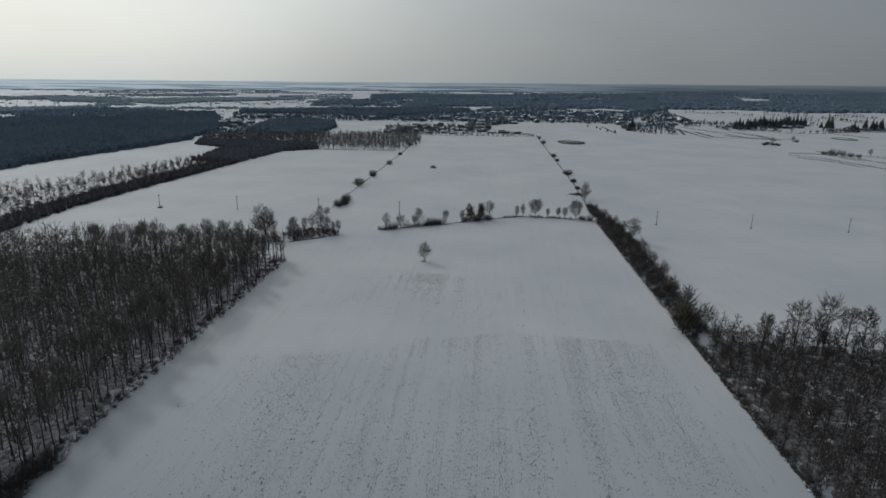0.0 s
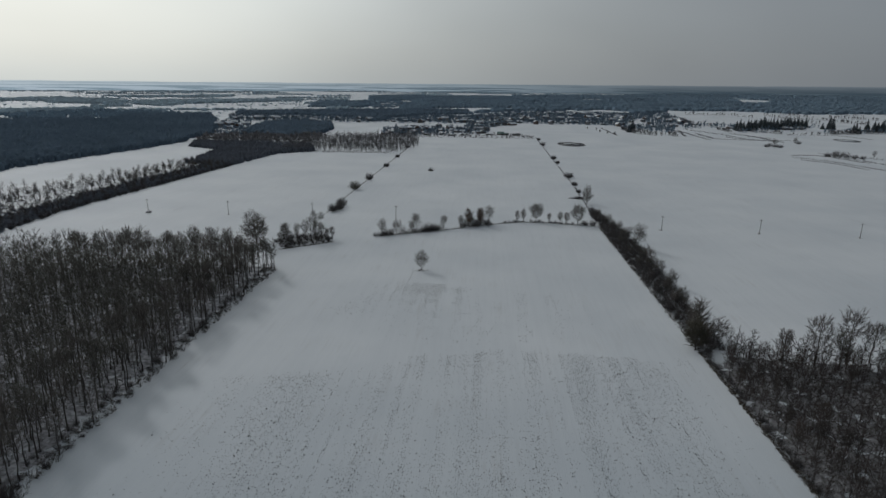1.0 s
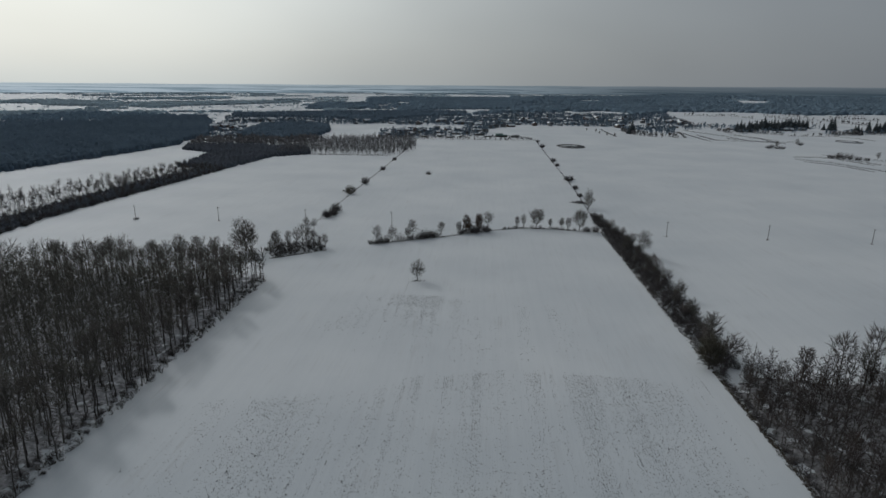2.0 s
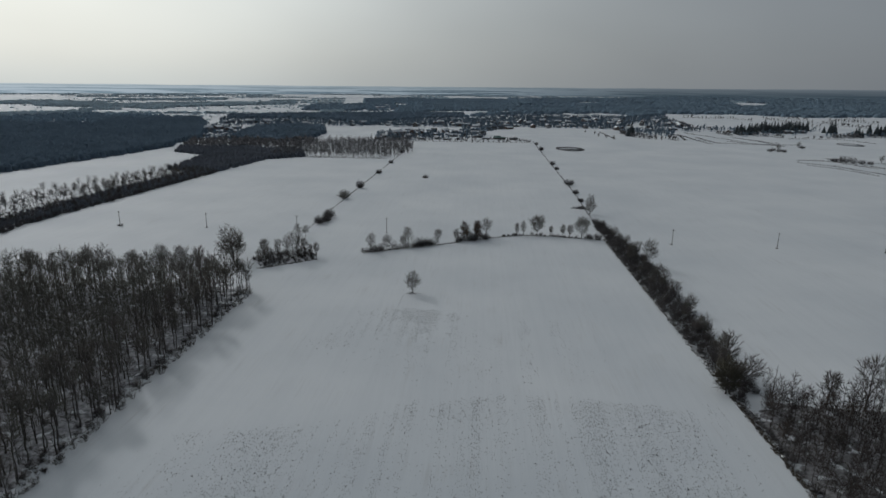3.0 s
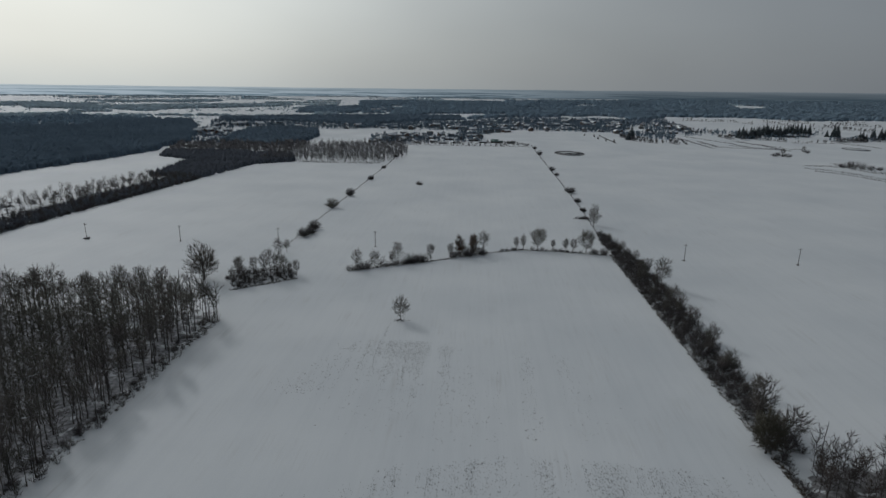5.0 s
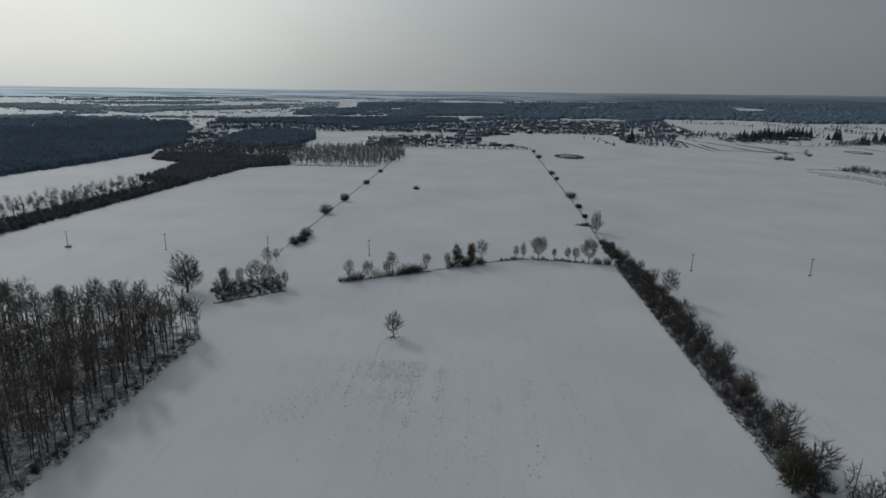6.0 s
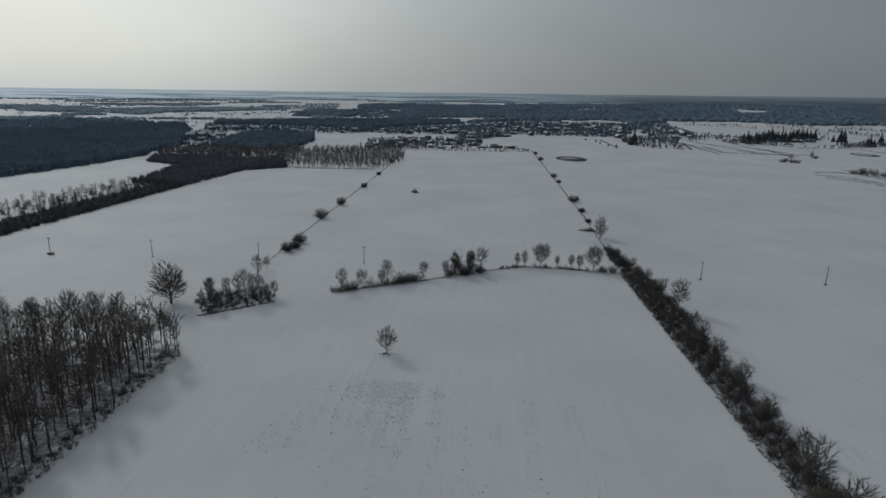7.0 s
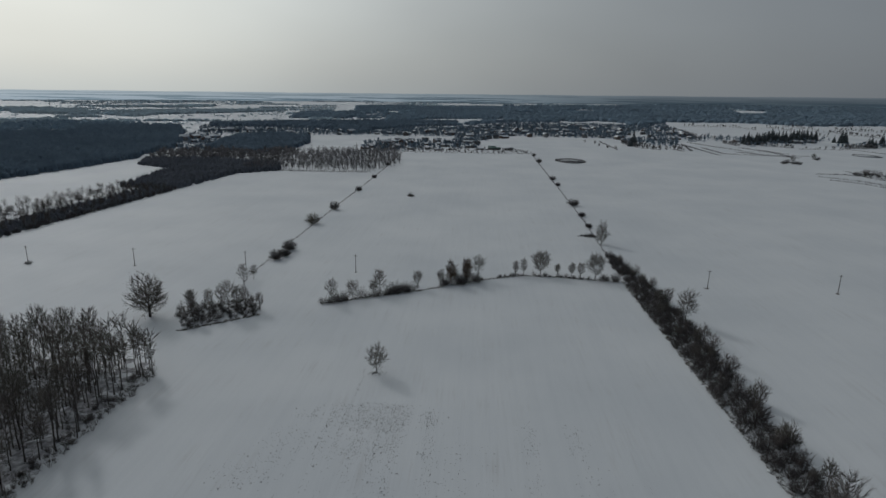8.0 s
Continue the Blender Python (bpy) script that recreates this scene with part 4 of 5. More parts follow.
# snow-covered clearings in the far eastern woods, and open fields in the west
EAST_GAPS = [[(273, 3400), (333, 3420), (369, 3640), (302, 3620)], [(430, 3130), (580, 3160), (650, 3440), (500, 3420)], [(747, 3130), (850, 3150), (930, 3350), (817, 3340)], [(1201, 2950), (1340, 2970), (1504, 3330), (1440, 3600), (1600, 3900), (1500, 3900), (1340, 3400)],
             [(1030, 2660), (1180, 2675), (1226, 2770), (1098, 2760)], [(1800, 3650), (1910, 3660), (2052, 3900), (1961, 3890)], [(37, 3900), (640, 4000), (600, 4250), (37, 4200)]]
WEST_FIELDS = [[(-858, 2117), (-664, 2206), (-883, 2916), (-1137, 2790)], [(-1005, 1790), (-790, 1890), (-1025, 2437), (-1297, 2296)], [(-1653, 2042), (-1546, 2103), (-1675, 2274), (-1790, 2207)], [(-2343, 2874), (-2274, 2926), (-2496, 3207), (-2567, 3144)],
               [(-1096, 3664), (-749, 3830), (-902, 4603), (-1310, 4366)], [(-2034, 3098), (-1465, 3461), (-1550, 3600), (-2130, 3250)]]


def woods(poly, step, seed, keep=1.0, kinds=FAR_TREES, mat=FAR_WOOD, label="leafless woods in the snowy distance", name="far_woods", sizes=(0.7, 1.15), gaps=()):
    rng = random.Random(seed)
    spots = strewn(poly, step, rng, 0.5, keep)
    spots = [q for q in spots if not any(inside(*q, g) for g in gaps)]
    if gaps:
        spots = [q for q in spots if noise.noise((q[0] * 0.007, q[1] * 0.0045, 3.0)) < 0.36]
    if spots:
        ob = stuff(name, *scatter(kinds, spots, rng, sizes), mat, label, "woods")
        ob.data.polygons.foreach_set("use_smooth", [True] * len(ob.data.polygons))


# strip of trees west of the middle field
STRIP_KINDS = [branching(401 + k, h, s, 0.2, 0.8, 70, 4, 0.13, 0.04, 0.56, 0.6, 4) for k, (h, s) in enumerate([(9, 2.4), (7.5, 2.2), (11.5, 2.6)])]
STRIP_PLAIN = [joined(*branching(410 + k, h, 2.6, 0.2, 0.8, 20, 3, 0.13, 0.065, 0.56, 0.6, 3, 1.4)) for k, h in enumerate([9.5, 7.5, 11.5])]
WEST_STRIP = [(-322, 330), (-334, 446), (-326, 580), (-316, 728), (-380, 735), (-396, 600), (-425, 540), (-470, 480), (-480, 330)]
woodland("strip_tree", WEST_STRIP, lambda x, y: x > -350 or y > 560, 8.2, STRIP_KINDS, "leafless scrub and trees in a strip between snowy fields", "leafless tree in a strip of woods between fields", "trees of the field strip", 61,
         STRIP_PLAIN, 260)
bushes("strip_bush", along([(-321, 330), (-333, 446), (-325, 580), (-316, 728)], 3.6, 2.0, random.Random(62)), "dark leafless bush at a strip of woods", "bushes of the field strip", 63, sizes=(0.6, 1.2))
THICKET = [far_tree(350 + k, h, 4.5, 8) for k, h in enumerate([5, 6.5, 4])]
woods([(-321, 330), (-333, 446), (-325, 580), (-316, 728), (-350, 735), (-358, 590), (-362, 446), (-352, 330)], 3.0, 164, 0.95, THICKET, DARK_TWIG, "dark leafless thicket along a field", "thicket", (0.5, 0.95))
woods([(-352, 330), (-362, 446), (-358, 590), (-350, 735), (-380, 735), (-396, 600), (-425, 540), (-470, 480), (-480, 330)], 8.0, 165, 0.4, THICKET, GREY_TWIG, "low leafless thicket between fields", "thicket", (0.6, 1.0))
woods([(-316, 728), (-306, 860), (-262, 905), (-290, 985), (-400, 1000), (-492, 985), (-470, 925), (-400, 890), (-380, 735)], 4.6, 64, 1.0, PLANTATION, DARK_TWIG, "dense dark plantation at a field corner", "dark_plantation", (0.55, 0.85))
woods([(-306, 880), (-262, 905), (-200, 905), (-139, 908), (-120, 960), (-112, 1020), (-135, 1160), (-205, 1180), (-300, 1130), (-330, 1010)], 6.2, 65, 0.9, STRIP_PLAIN, GREY_TWIG, "sparse brown leafless woods with snow between", "sparse_woods", (0.9, 1.5))
woods([(-305, 893), (-139, 903), (-139, 912), (-305, 905)], 3.2, 66, 1.0, LOW_BRUSH, BRUSH, "dark low brush along the field end", "brush_line", (0.4, 0.8))
woods([(-138, 1196), (20, 1206), (102, 1216), (102, 1224), (20, 1216), (-138, 1208)], 3.2, 67, 0.9, LOW_BRUSH, BRUSH, "dark low brush along the field end", "brush_line", (0.3, 0.6))

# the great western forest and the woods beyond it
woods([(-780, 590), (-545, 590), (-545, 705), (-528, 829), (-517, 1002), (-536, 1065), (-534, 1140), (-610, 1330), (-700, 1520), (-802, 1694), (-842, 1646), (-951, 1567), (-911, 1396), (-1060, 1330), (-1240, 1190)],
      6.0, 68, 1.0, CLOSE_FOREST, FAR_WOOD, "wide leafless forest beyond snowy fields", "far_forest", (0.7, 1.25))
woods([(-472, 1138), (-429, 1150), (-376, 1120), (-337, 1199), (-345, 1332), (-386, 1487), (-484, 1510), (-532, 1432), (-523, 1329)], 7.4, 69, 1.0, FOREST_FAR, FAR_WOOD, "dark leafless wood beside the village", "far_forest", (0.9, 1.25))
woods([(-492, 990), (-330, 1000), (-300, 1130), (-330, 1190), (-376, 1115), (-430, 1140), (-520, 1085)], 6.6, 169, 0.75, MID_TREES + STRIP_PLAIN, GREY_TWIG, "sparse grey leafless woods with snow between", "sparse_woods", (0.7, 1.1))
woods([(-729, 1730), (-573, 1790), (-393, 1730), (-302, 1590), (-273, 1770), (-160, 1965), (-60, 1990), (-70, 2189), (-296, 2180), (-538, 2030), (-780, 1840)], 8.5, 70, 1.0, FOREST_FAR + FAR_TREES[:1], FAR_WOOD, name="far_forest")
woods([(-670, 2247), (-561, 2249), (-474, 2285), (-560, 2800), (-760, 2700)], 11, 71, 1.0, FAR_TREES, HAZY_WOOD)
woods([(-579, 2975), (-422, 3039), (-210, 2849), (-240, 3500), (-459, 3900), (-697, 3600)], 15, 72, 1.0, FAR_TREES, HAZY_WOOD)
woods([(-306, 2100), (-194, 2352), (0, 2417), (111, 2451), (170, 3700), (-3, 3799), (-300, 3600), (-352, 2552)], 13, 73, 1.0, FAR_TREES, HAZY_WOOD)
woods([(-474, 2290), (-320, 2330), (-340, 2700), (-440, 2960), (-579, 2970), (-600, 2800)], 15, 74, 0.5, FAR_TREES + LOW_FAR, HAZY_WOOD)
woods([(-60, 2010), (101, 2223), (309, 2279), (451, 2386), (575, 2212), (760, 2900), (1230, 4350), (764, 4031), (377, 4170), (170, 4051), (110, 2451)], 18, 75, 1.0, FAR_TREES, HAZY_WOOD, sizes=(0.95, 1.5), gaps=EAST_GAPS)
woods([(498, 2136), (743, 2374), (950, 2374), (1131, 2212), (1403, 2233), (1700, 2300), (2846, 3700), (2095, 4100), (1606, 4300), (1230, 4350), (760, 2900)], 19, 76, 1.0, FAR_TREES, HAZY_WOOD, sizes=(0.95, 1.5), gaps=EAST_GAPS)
woods([(-1648, 2175), (-1538, 2175), (-1359, 2160), (-1470, 2381), (-1700, 2560), (-1931, 2500)], 11, 77, 1.0, FAR_TREES, PALE_HAZE_WOOD)
woods([(-2100, 2200), (-1912, 2273), (-1793, 2346), (-1853, 2440), (-2200, 2400)], 11, 78, 1.0, FAR_TREES, PALE_HAZE_WOOD)
woods([(-1300, 1450), (-1251, 1504), (-1215, 1631), (-1209, 1758), (-1245, 1887), (-1307, 1800), (-1450, 1600)], 9.5, 79, 0.8, FOREST_FAR, PALE_HAZE_WOOD)
woods([(-1353, 2207), (-1164, 2102), (-1186, 2296), (-1047, 2487), (-874, 2843), (-923, 2950), (-1201, 2780), (-1400, 2600), (-1458, 2433)], 12, 80, 0.95, FAR_TREES, PALE_HAZE_WOOD)
woods([(-1526, 3113), (-1381, 3195), (-1450, 3400), (-1620, 3330)], 14, 81, 1.0, FAR_TREES, PALE_HAZE_WOOD)
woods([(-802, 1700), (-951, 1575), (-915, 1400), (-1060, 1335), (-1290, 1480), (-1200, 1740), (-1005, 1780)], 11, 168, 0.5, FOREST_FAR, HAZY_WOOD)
woods([(-1180, 1720), (-1000, 1780), (-1010, 1850), (-1190, 1800)], 13, 82, 0.6, LOW_FAR, PALE_HAZE_WOOD)
woods([(-1130, 1830), (-800, 1960), (-810, 1985), (-1140, 1860)], 12, 83, 0.7, LOW_FAR, PALE_HAZE_WOOD)
rng = random.Random(84)
for i in range(130):
    a, r = rng.uniform(-0.72, 0.62), rng.uniform(2150, 4600) if i % 3 else rng.uniform(3300, 4650)
    x, y = r * math.sin(a), r * math.cos(a)
    if x > -0.22 * y and r < 3600:
        continue
    if any(inside(x, y, p) for p in WEST_FIELDS):
        continue
    across, deep = rng.uniform(90, 420) * r / 3000, rng.uniform(20, 60)
    ux, uy = math.cos(a + rng.uniform(-0.12, 0.12)), -math.sin(a)
    woods([(x, y), (x + ux * across, y + uy * across), (x + ux * across - uy * deep, y + uy * across + ux * deep), (x - uy * deep, y + ux * deep)], 12 * max(1, r / 3400), 500 + i, 0.95, LOW_FAR, PALE_HAZE_WOOD)

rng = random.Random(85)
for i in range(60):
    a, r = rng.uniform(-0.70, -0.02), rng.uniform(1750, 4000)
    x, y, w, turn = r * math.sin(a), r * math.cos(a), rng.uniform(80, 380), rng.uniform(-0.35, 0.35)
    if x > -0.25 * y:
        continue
    stuff("far_hedge", *scatter(LOW_FAR + MID_TREES, along([(x, y), (x + w * math.cos(a + turn), y - w * math.sin(a + turn))], 9 * r / 2200, 3, rng), rng, (0.3, 0.75)), PALE_HAZE_WOOD, "thin leafless hedge row across distant snowy fields", "hedge")
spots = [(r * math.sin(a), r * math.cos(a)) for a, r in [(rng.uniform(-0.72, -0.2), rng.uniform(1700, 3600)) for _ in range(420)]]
stuff("far_field_scrub", *scatter(LOW_FAR + MID_TREES, spots, rng, (0.3, 0.9)), PALE_HAZE_WOOD, "scattered leafless trees and scrub on distant snowy fields", "trees")
woods([(-138, 1208), (100, 1222), (96, 1300), (-20, 1310), (-130, 1300)], 8.0, 166, 0.5, THICKET, GREY_TWIG, "low leafless brush among farm sheds", "yard_brush", (0.5, 1.0))
woods([(-205, 1195), (-138, 1208), (-130, 1300), (-205, 1310)], 8.0, 167, 0.7, MID_TREES[:2] + THICKET, GREY_TWIG, "leafless trees and brush about houses", "yard_brush", (0.6, 1.0))

# trees among the houses
for i, (poly, keep) in enumerate((([(-210, 1215), (-130, 1220), (-100, 1400), (-240, 1400)], 0.5), ([(-120, 1245), (20, 1290), (-40, 1480), (-130, 1420)], 0.45), ([(-40, 1480), (-17, 1420), (95, 1640), (306, 1635), (354, 1600), (430, 1800), (590, 2150), (284, 2150), (101, 2140), (-82, 1840)], 0.8),
                                 ([(-660, 1500), (-480, 1520), (-295, 1560), (-31, 1746), (-33, 1900), (-300, 1620), (-500, 1760), (-740, 1700)], 0.7), ([(-520, 1100), (-460, 1100), (-530, 1320), (-590, 1480), (-720, 1520), (-620, 1320), (-545, 1150)], 0.4),
                                 ([(-230, 1560), (-60, 1590), (-40, 1760), (-160, 1960), (-270, 1760)], 0.6), ([(335, 1490), (440, 1440), (500, 1620), (350, 1600)], 0.75), ([(500, 1560), (660, 1640), (640, 1740), (520, 1720)], 0.25), ([(430, 1640), (560, 1700), (640, 2200), (560, 2200)], 0.6),
                                 ([(600, 1470), (740, 1500), (900, 1680), (640, 1700)], 0.25), ([(810, 1490), (1000, 1500), (1010, 1540), (810, 1530)], 0.7))):
    woods(poly, 9.5, 90 + i, keep, MID_TREES, FAR_WOOD, "leafless trees among distant houses", "garden_trees", (0.55, 0.95))
rng = random.Random(97)
spots = []
for points, gap in (([(581, 2045), (593, 1902), (573, 1734), (582, 1680)], 4), ([(739, 2128), (838, 2144), (868, 2021)], 7), ([(1031, 2200), (1063, 2047)], 6), ([(945, 2134), (964, 1987), (1028, 1949)], 6), ([(1110, 2052), (1207, 1946)], 5), ([(1037, 1950), (1065, 1755)], 5),
                    ([(1202, 2137), (1278, 2144)], 6), ([(897, 1868), (954, 1796)], 7), ([(558, 1896), (548, 1624)], 7), ([(700, 2177), (760, 2187)], 6), ([(690, 1432), (782, 1433)], 6), ([(582, 1565), (585, 1480)], 3), ([(643, 1504), (691, 1445)], 3), ([(773, 1600), (800, 1572)], 4),
                    ([(347, 1391), (380, 1360)], 2.2), ([(408, 1392), (416, 1343)], 4), ([(336, 1515), (344, 1403)], 2.2), ([(350, 1500), (380, 1400)], 4), ([(692, 1718), (608, 1483)], 7), ([(903, 1503), (932, 1480)], 2), ([(597, 1683), (603, 1650)], 5), ([(802, 1462), (878, 1473)], 2.5), ([(802, 1475), (885, 1490)], 3)):
    spots += along(points, gap, 4, rng)
stuff("hedge_rows", *scatter(MID_TREES + THICKET, spots, rng, (0.45, 0.95)), GREY_TWIG, "leafless hedge rows across snowy rising ground", "hedge")
rng = random.Random(98)
SPRUCES = [(623, 1528), (647, 1563), (644, 1531), (676, 1583), (679, 1569), (712, 1621), (706, 1587), (733, 1624), (724, 1576), (757, 1628), (750, 1594), (785, 1648), (775, 1614), (812, 1652), (840, 1689), (833, 1655), (872, 1597), (881, 1487), (943, 1535), (973, 1568),
           (963, 1538), (334, 1428), (348, 1460)]
SPRUCES += [(x + rng.uniform(-14, 14), y + rng.uniform(-14, 14)) for x, y in SPRUCES[:21] for _ in range(2)]
for i, shapes in enumerate((spruce(330, 25, 6.8), spruce(331, 20, 6.2))):
    make_kind("spruce", shapes, ("trunk", "crown"), (BARK, NEEDLE), SPRUCES[i::2], "dark green spruce in a distant row", "tree", "spruces beyond the eastern fields", rng, (0.85, 1.35))

# lone trees, bushes and ditches of the far eastern fields
for i, (x, y, h, s) in enumerate(((534, 1167, 4.5, 5), (534, 1146, 5, 5), (541, 1142, 4.5, 5), (520, 1148, 4, 5), (612, 1219, 5, 5), (568, 1001, 8, 7), (575, 995, 7, 6), (561, 1003, 7, 6), (582, 985, 5, 5), (590, 978, 4, 4), (552, 1006, 5, 5))):
    tree_thing("ditch_bush", shrub(440 + i, h * 1.4, s * 1.6, 30, 18, 0.08), BUSH_PARTS, (BARK, BRUSH), on_ground(x, y), "dark leafless bush beside a field ditch", "bush", "bushes of the eastern fields")
for i, (x, y, h) in enumerate(((548, 1178, 14), (606, 1221, 14), (625, 1008, 12), (266, 1469, 8), (263, 1407, 8), (272, 1366, 8), (286, 1354, 8), (386, 1349, 11), (250, 1506, 7), (559, 1000, 11))):
    lone("far_field_tree", x, y, 460 + i, h, h * 0.34, "small leafless tree in a distant snowy field", "trees of the far fields", bare=0.12, nodes=150, twigs=5, girth=0.2, fine_r=0.06)
spots = []
for points, w in (([(485, 1420), (481, 1299), (531, 1287), (581, 1275)], 5), ([(570, 1437), (595, 1355), (589, 1266)], 7), ([(466, 1498), (463, 1377), (462, 1273)], 2.5), ([(447, 1570), (459, 1456), (436, 1348)], 3), ([(580, 1286), (640, 1285)], 2.5), ([(289, 1535), (287, 1339)], 1.5),
                  ([(495, 1550), (540, 1392), (550, 1280)], 2.5), ([(520, 1341), (599, 1247)], 2.5), ([(789, 1436), (810, 1389), (822, 1336)], 4), ([(581, 1375), (609, 1323)], 9), ([(486, 985), (519, 942), (542, 836), (560, 760)], 1.6), ([(540, 1012), (574, 980), (583, 902), (640, 800)], 2.5),
                  ([(500, 1015), (540, 1012)], 3.5), ([(523, 1021), (542, 1018)], 5), ([(482, 949), (507, 917), (520, 845)], 2), ([(568, 1056), (554, 985), (561, 943), (569, 922)], 3.5), ([(600, 1010), (640, 960)], 4), ([(581, 2045), (593, 1902), (573, 1734), (582, 1680)], 6), ([(700, 2177), (760, 2187)], 8)):
    spots += along(points, 1.1, w, rng)
brush = []
for points, w in (([(485, 1420), (481, 1299), (531, 1287), (581, 1275)], 3), ([(570, 1437), (595, 1355), (589, 1266)], 5), ([(466, 1498), (463, 1377)], 2), ([(447, 1570), (459, 1456), (436, 1348)], 2), ([(581, 2045), (593, 1902), (573, 1734), (582, 1680)], 5), ([(609, 1323), (581, 1375)], 7), ([(520, 1341), (599, 1247)], 2),
                  ([(700, 2177), (760, 2187)], 6), ([(690, 1425), (782, 1428)], 3), ([(802, 1455), (880, 1466)], 4), ([(900, 1480), (1000, 1470)], 5), ([(540, 1010), (576, 985)], 3), ([(640, 1660), (800, 1700)], 6), ([(620, 1500), (700, 1530)], 4), ([(870, 2010), (1000, 1960)], 6), ([(1000, 1820), (1130, 1790)], 6)):
    brush += along(points, 1.8, w, rng)
stuff("ditch_brush", *scatter(LOW_BRUSH, brush, rng, (0.3, 0.65)), BRUSH, "low dark leafless brush along ditches and hedges of snowy fields", "brush")
stuff("ditch_weeds", *scatter([tuft(82, 1.5, 14), tuft(83, 1.1, 12)], spots, rng, (0.8, 1.6)), BRUSH, "dark dry weeds along field ditches", "weeds")


# ---- the village ----
def house(name, w, d, wall_h, roof_h, wall_mat, roof_mat, label, category, group, at, chimney=True, windows=True):
    ob = new(name)
    s = Shape()
    s.hull([(-w, -d, -1), (w, -d, -1), (w, d, -1), (-w, d, -1), (-w, -d, wall_h), (w, -d, wall_h), (w, d, wall_h), (-w, d, wall_h), (-w, 0, wall_h + roof_h), (w, 0, wall_h + roof_h)],
           [(0, 1, 5, 4), (2, 3, 7, 6), (1, 2, 6, 9, 5), (3, 0, 4, 8, 7)])
    part("wall", s, wall_mat, ob)
    e, th = 0.5, 0.35
    k = roof_h / d
    s = Shape()
    for side in (-1, 1):
        o, yo = side * (d + e), wall_h - k * e
        c = [(-w - e, o, yo), (w + e, o, yo), (w + e, 0, wall_h + roof_h), (-w - e, 0, wall_h + roof_h)]
        s.hull(c + [(x, y, z + th) for x, y, z in c], [(0, 1, 2, 3), (4, 5, 6, 7), (0, 1, 5, 4), (1, 2, 6, 5), (3, 0, 4, 7)])
    roof = part("roof", s, roof_mat, ob)
    if chimney:
        s = Shape()
        s.box(w * 0.4, w * 0.4 + 0.8, -0.4, 0.4, wall_h + roof_h * 0.6, wall_h + roof_h + 1.1)
        part("chimney", s, BRICK, roof)
    if windows:
        for side in (-1, 1):
            for x in (-w * 0.6, w * 0.45):
                s = Shape()
                s.box(x - 0.6, x + 0.6, side * (d + 0.03) - 0.03, side * (d + 0.03) + 0.03, 0.9, 2.2)
                part("window", s, WINDOW, ob)
        s = Shape()
        s.box(-0.5 - w * 0.25, 0.5 - w * 0.25, -d - 0.06, -d - 0.002, 0, 2.05)
        part("door", s, GREY_WALL, ob)
    ob.matrix_basis = at
    return tagged(ob, label, category, group)


HOUSE_SORTS = [(6, 4.2, 3.0, 2.4, SIDING, ROOF_SNOW, "pale sided house with a snow-covered gable roof"), (7, 4.5, 5.4, 2.6, BRICK, ROOF_SNOW, "two-storey brick house with a snowy roof"),
               (5, 4.0, 2.8, 2.8, SIDING, SHINGLE, "small house with a grey shingle roof"), (8, 4.8, 3.0, 2.2, BRICK, ROOF_SNOW, "long low brick bungalow with a snowy roof")]
HOUSE_AREAS = [([(-17, 1420), (104, 1625), (306, 1625), (354, 1590), (430, 1800), (500, 2050), (284, 2090), (93, 2030), (-82, 1819)], 120), ([(-660, 1530), (-480, 1530), (-295, 1560), (-31, 1746), (-33, 1834), (-300, 1640), (-500, 1690), (-663, 1596)], 34),
               ([(-505, 1100), (-480, 1140), (-540, 1320), (-600, 1480), (-690, 1500), (-610, 1320), (-545, 1150)], 18), ([(-210, 1235), (-140, 1240), (-130, 1400), (-200, 1420)], 12), ([(-120, 1320), (20, 1330), (-20, 1480), (-110, 1500)], 12),
               ([(-420, 2350), (-330, 2330), (-380, 2800), (-500, 2900)], 12), ([(-200, 1580), (-60, 1600), (-40, 1740), (-180, 1700)], 10), ([(430, 1600), (560, 1620), (600, 1900), (480, 2000)], 18), ([(600, 1560), (800, 1560), (800, 1650), (600, 1650)], 5)]
rng = random.Random(120)
firsts = {}
taken = []
for poly, n in HOUSE_AREAS:
    for _ in range(n):
        for _ in range(60):
            x, y = rng.uniform(min(p[0] for p in poly), max(p[0] for p in poly)), rng.uniform(min(p[1] for p in poly), max(p[1] for p in poly))
            if inside(x, y, poly) and all((x - a) ** 2 + (y - b) ** 2 > 21 ** 2 for a, b in taken):
                break
        else:
            continue
        taken.append((x, y))
        sort = rng.choice(HOUSE_SORTS)
        at = pose(x, y, rise(x, y), 0, 0, rng.choice((8, 98, 8, 98, 40)) + rng.uniform(-6, 6)) @ Matrix.Scale(rng.uniform(0.8, 1.15) * (1.2 if y > 1300 else 0.9), 4)
        if sort not in firsts:
            firsts[sort] = house("house", *sort[:6], sort[6], "house", "houses of the village", at)
        else:
            copy_thing(firsts[sort], at).matrix_basis = at

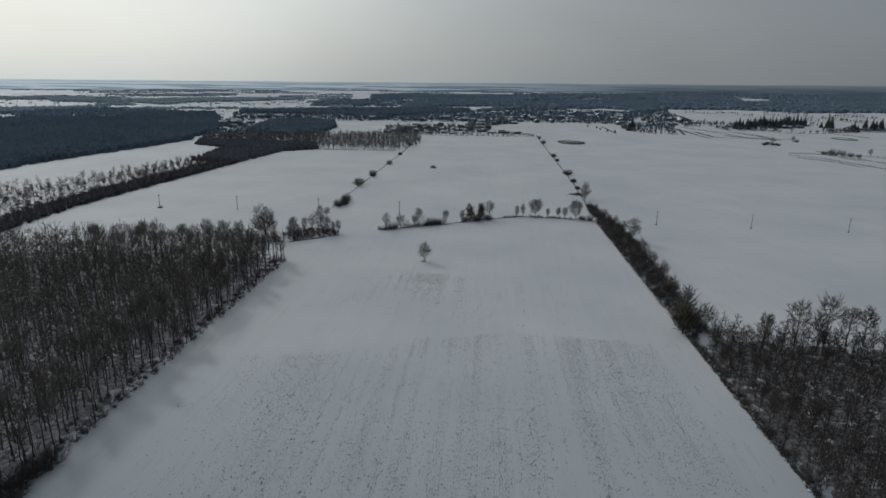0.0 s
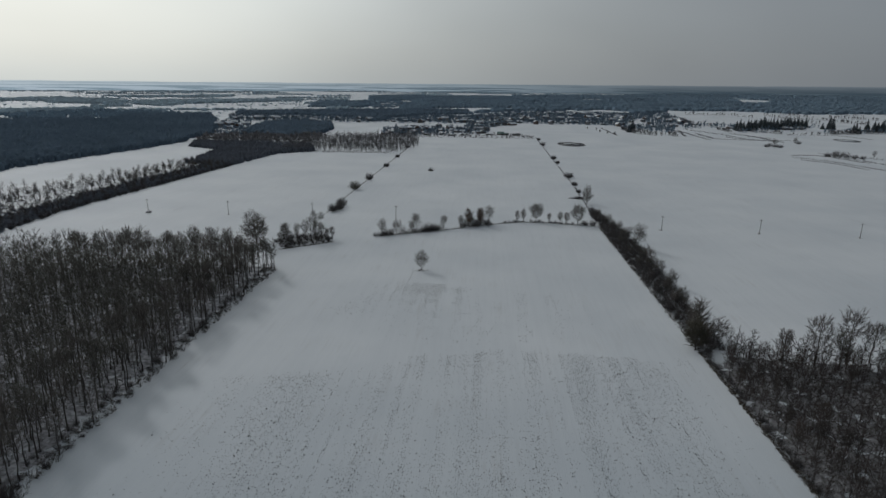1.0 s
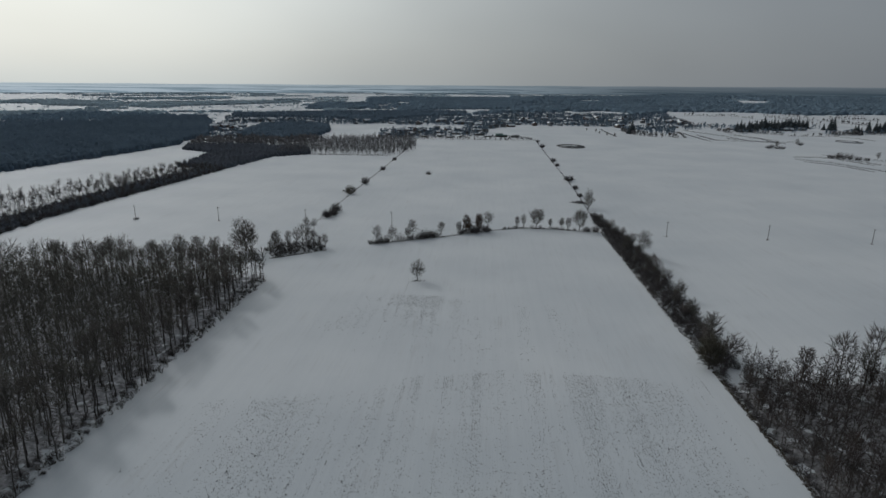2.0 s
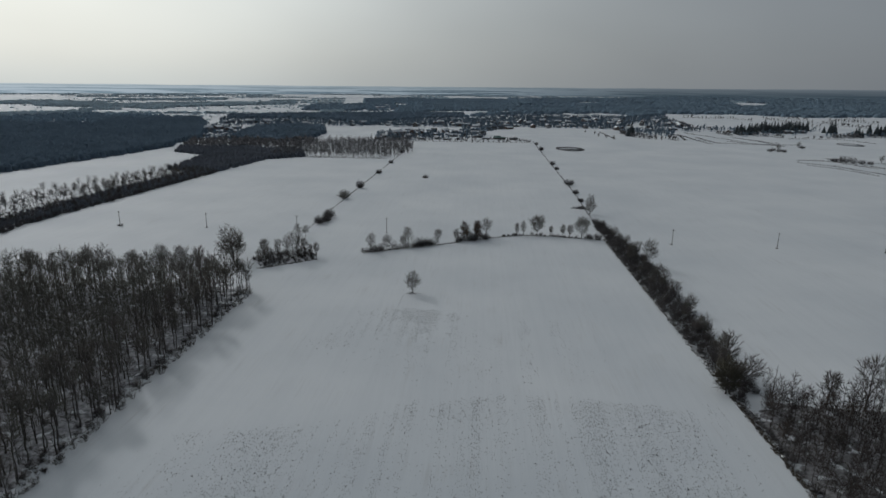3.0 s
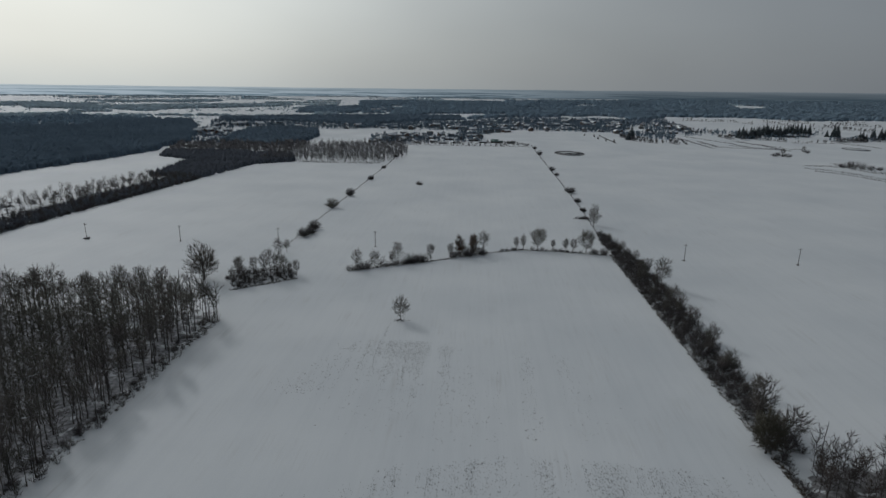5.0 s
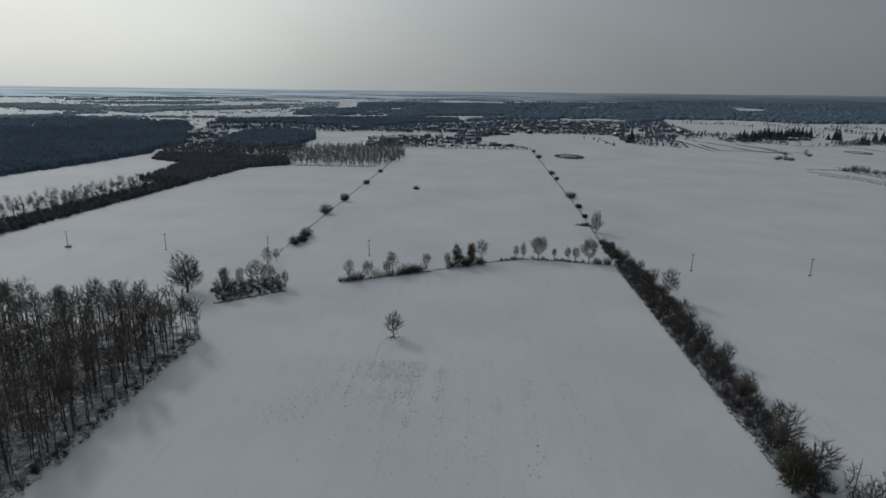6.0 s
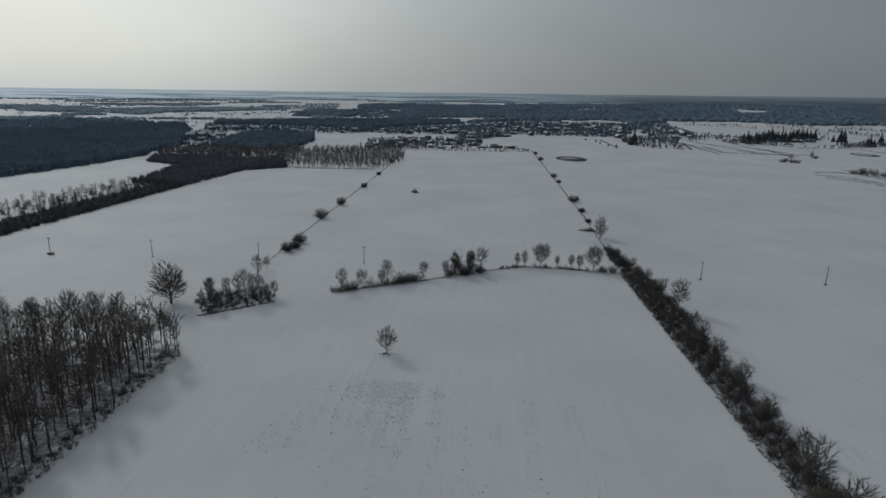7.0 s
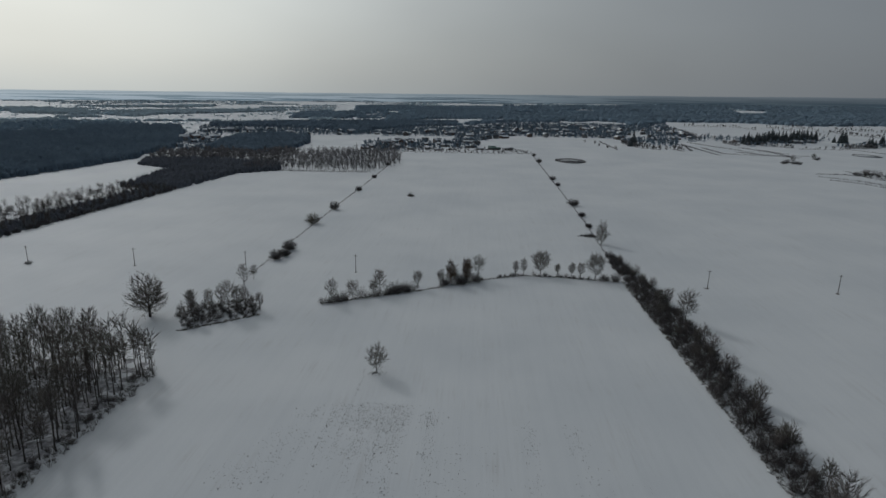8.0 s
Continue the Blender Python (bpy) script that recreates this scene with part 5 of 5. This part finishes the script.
SHEDS = [(-149, 1450, 16, 7, 4.5, 2.0, SIDING, ROOF_SNOW, 4), (-71, 1246, 7, 4, 3, 1.5, GREY_WALL, ROOF_SNOW, 20), (-49, 1262, 5, 3.5, 3, 1.2, GREY_WALL, ROOF_SNOW, 100), (-91, 1255, 6, 4, 3, 1.4, SIDING, SHINGLE, 10),
         (37, 1287, 15, 6, 4, 1.6, GREY_WALL, GREEN_ROOF, 5), (8, 1282, 8, 4, 3, 1.3, GREY_WALL, ROOF_SNOW, 8), (65, 1281, 9, 5, 3.4, 1.6, GREY_WALL, SHINGLE, -12), (33, 1314, 9, 5, 4, 1.8, SIDING, GREEN_ROOF, 5),
         (-10, 1314, 12, 4, 3, 1.2, GREY_WALL, SHINGLE, -8), (71, 1308, 6, 4, 3, 1.4, GREY_WALL, ROOF_SNOW, 60), (-122, 1251, 6, 4, 3, 1.5, BRICK, ROOF_SNOW, 30), (-179, 1327, 12, 6, 4, 2.2, SIDING, ROOF_SNOW, 5),
         (-175, 1470, 12, 6, 4, 2.0, SIDING, ROOF_SNOW, 8),
         (-770, 980, 12, 5, 4, 2, SIDING, ROOF_SNOW, 15)]
for x, y, w, d, h, r, wall, roof, turn in SHEDS:
    house("shed", w * 0.8, d * 0.8, h * 0.8, r * 0.8, wall, roof, "long low farm shed with " + ("a snow-covered roof" if roof is ROOF_SNOW else "a green metal roof" if roof is GREEN_ROOF else "a grey roof"), "shed", "farm sheds of the village", pose(x, y, rise(x, y), 0, 0, turn), False, False)


def mast(x, y, height):
    ob = new("radio_mast")
    legs = [Vector((1.2 * math.cos(a), 1.2 * math.sin(a), 0)) for a in (0.3, 2.4, 4.5)]
    for p in legs:
        s = Shape()
        s.tube(p - Vector((0, 0, 0.5)), p * 0.35 + Vector((0, 0, height)), 0.22, 0.15, 4)
        part("leg", s, STEEL, ob)
    for k in range(10):
        s = Shape()
        q = [p * (1 - 0.065 * k) + Vector((0, 0, height * k / 10)) for p in legs]
        u = [p * (1 - 0.065 * (k + 1)) + Vector((0, 0, height * (k + 1) / 10)) for p in legs]
        for i in range(3):
            s.tube(q[i], u[(i + 1) % 3], 0.1, 0.1, 3)
        part("lattice", s, STEEL, ob)
    ob.matrix_basis = pose(x, y, rise(x, y))
    tagged(ob, "slim grey steel lattice mast on the horizon", "mast")


mast(-1856, 2642, 44)
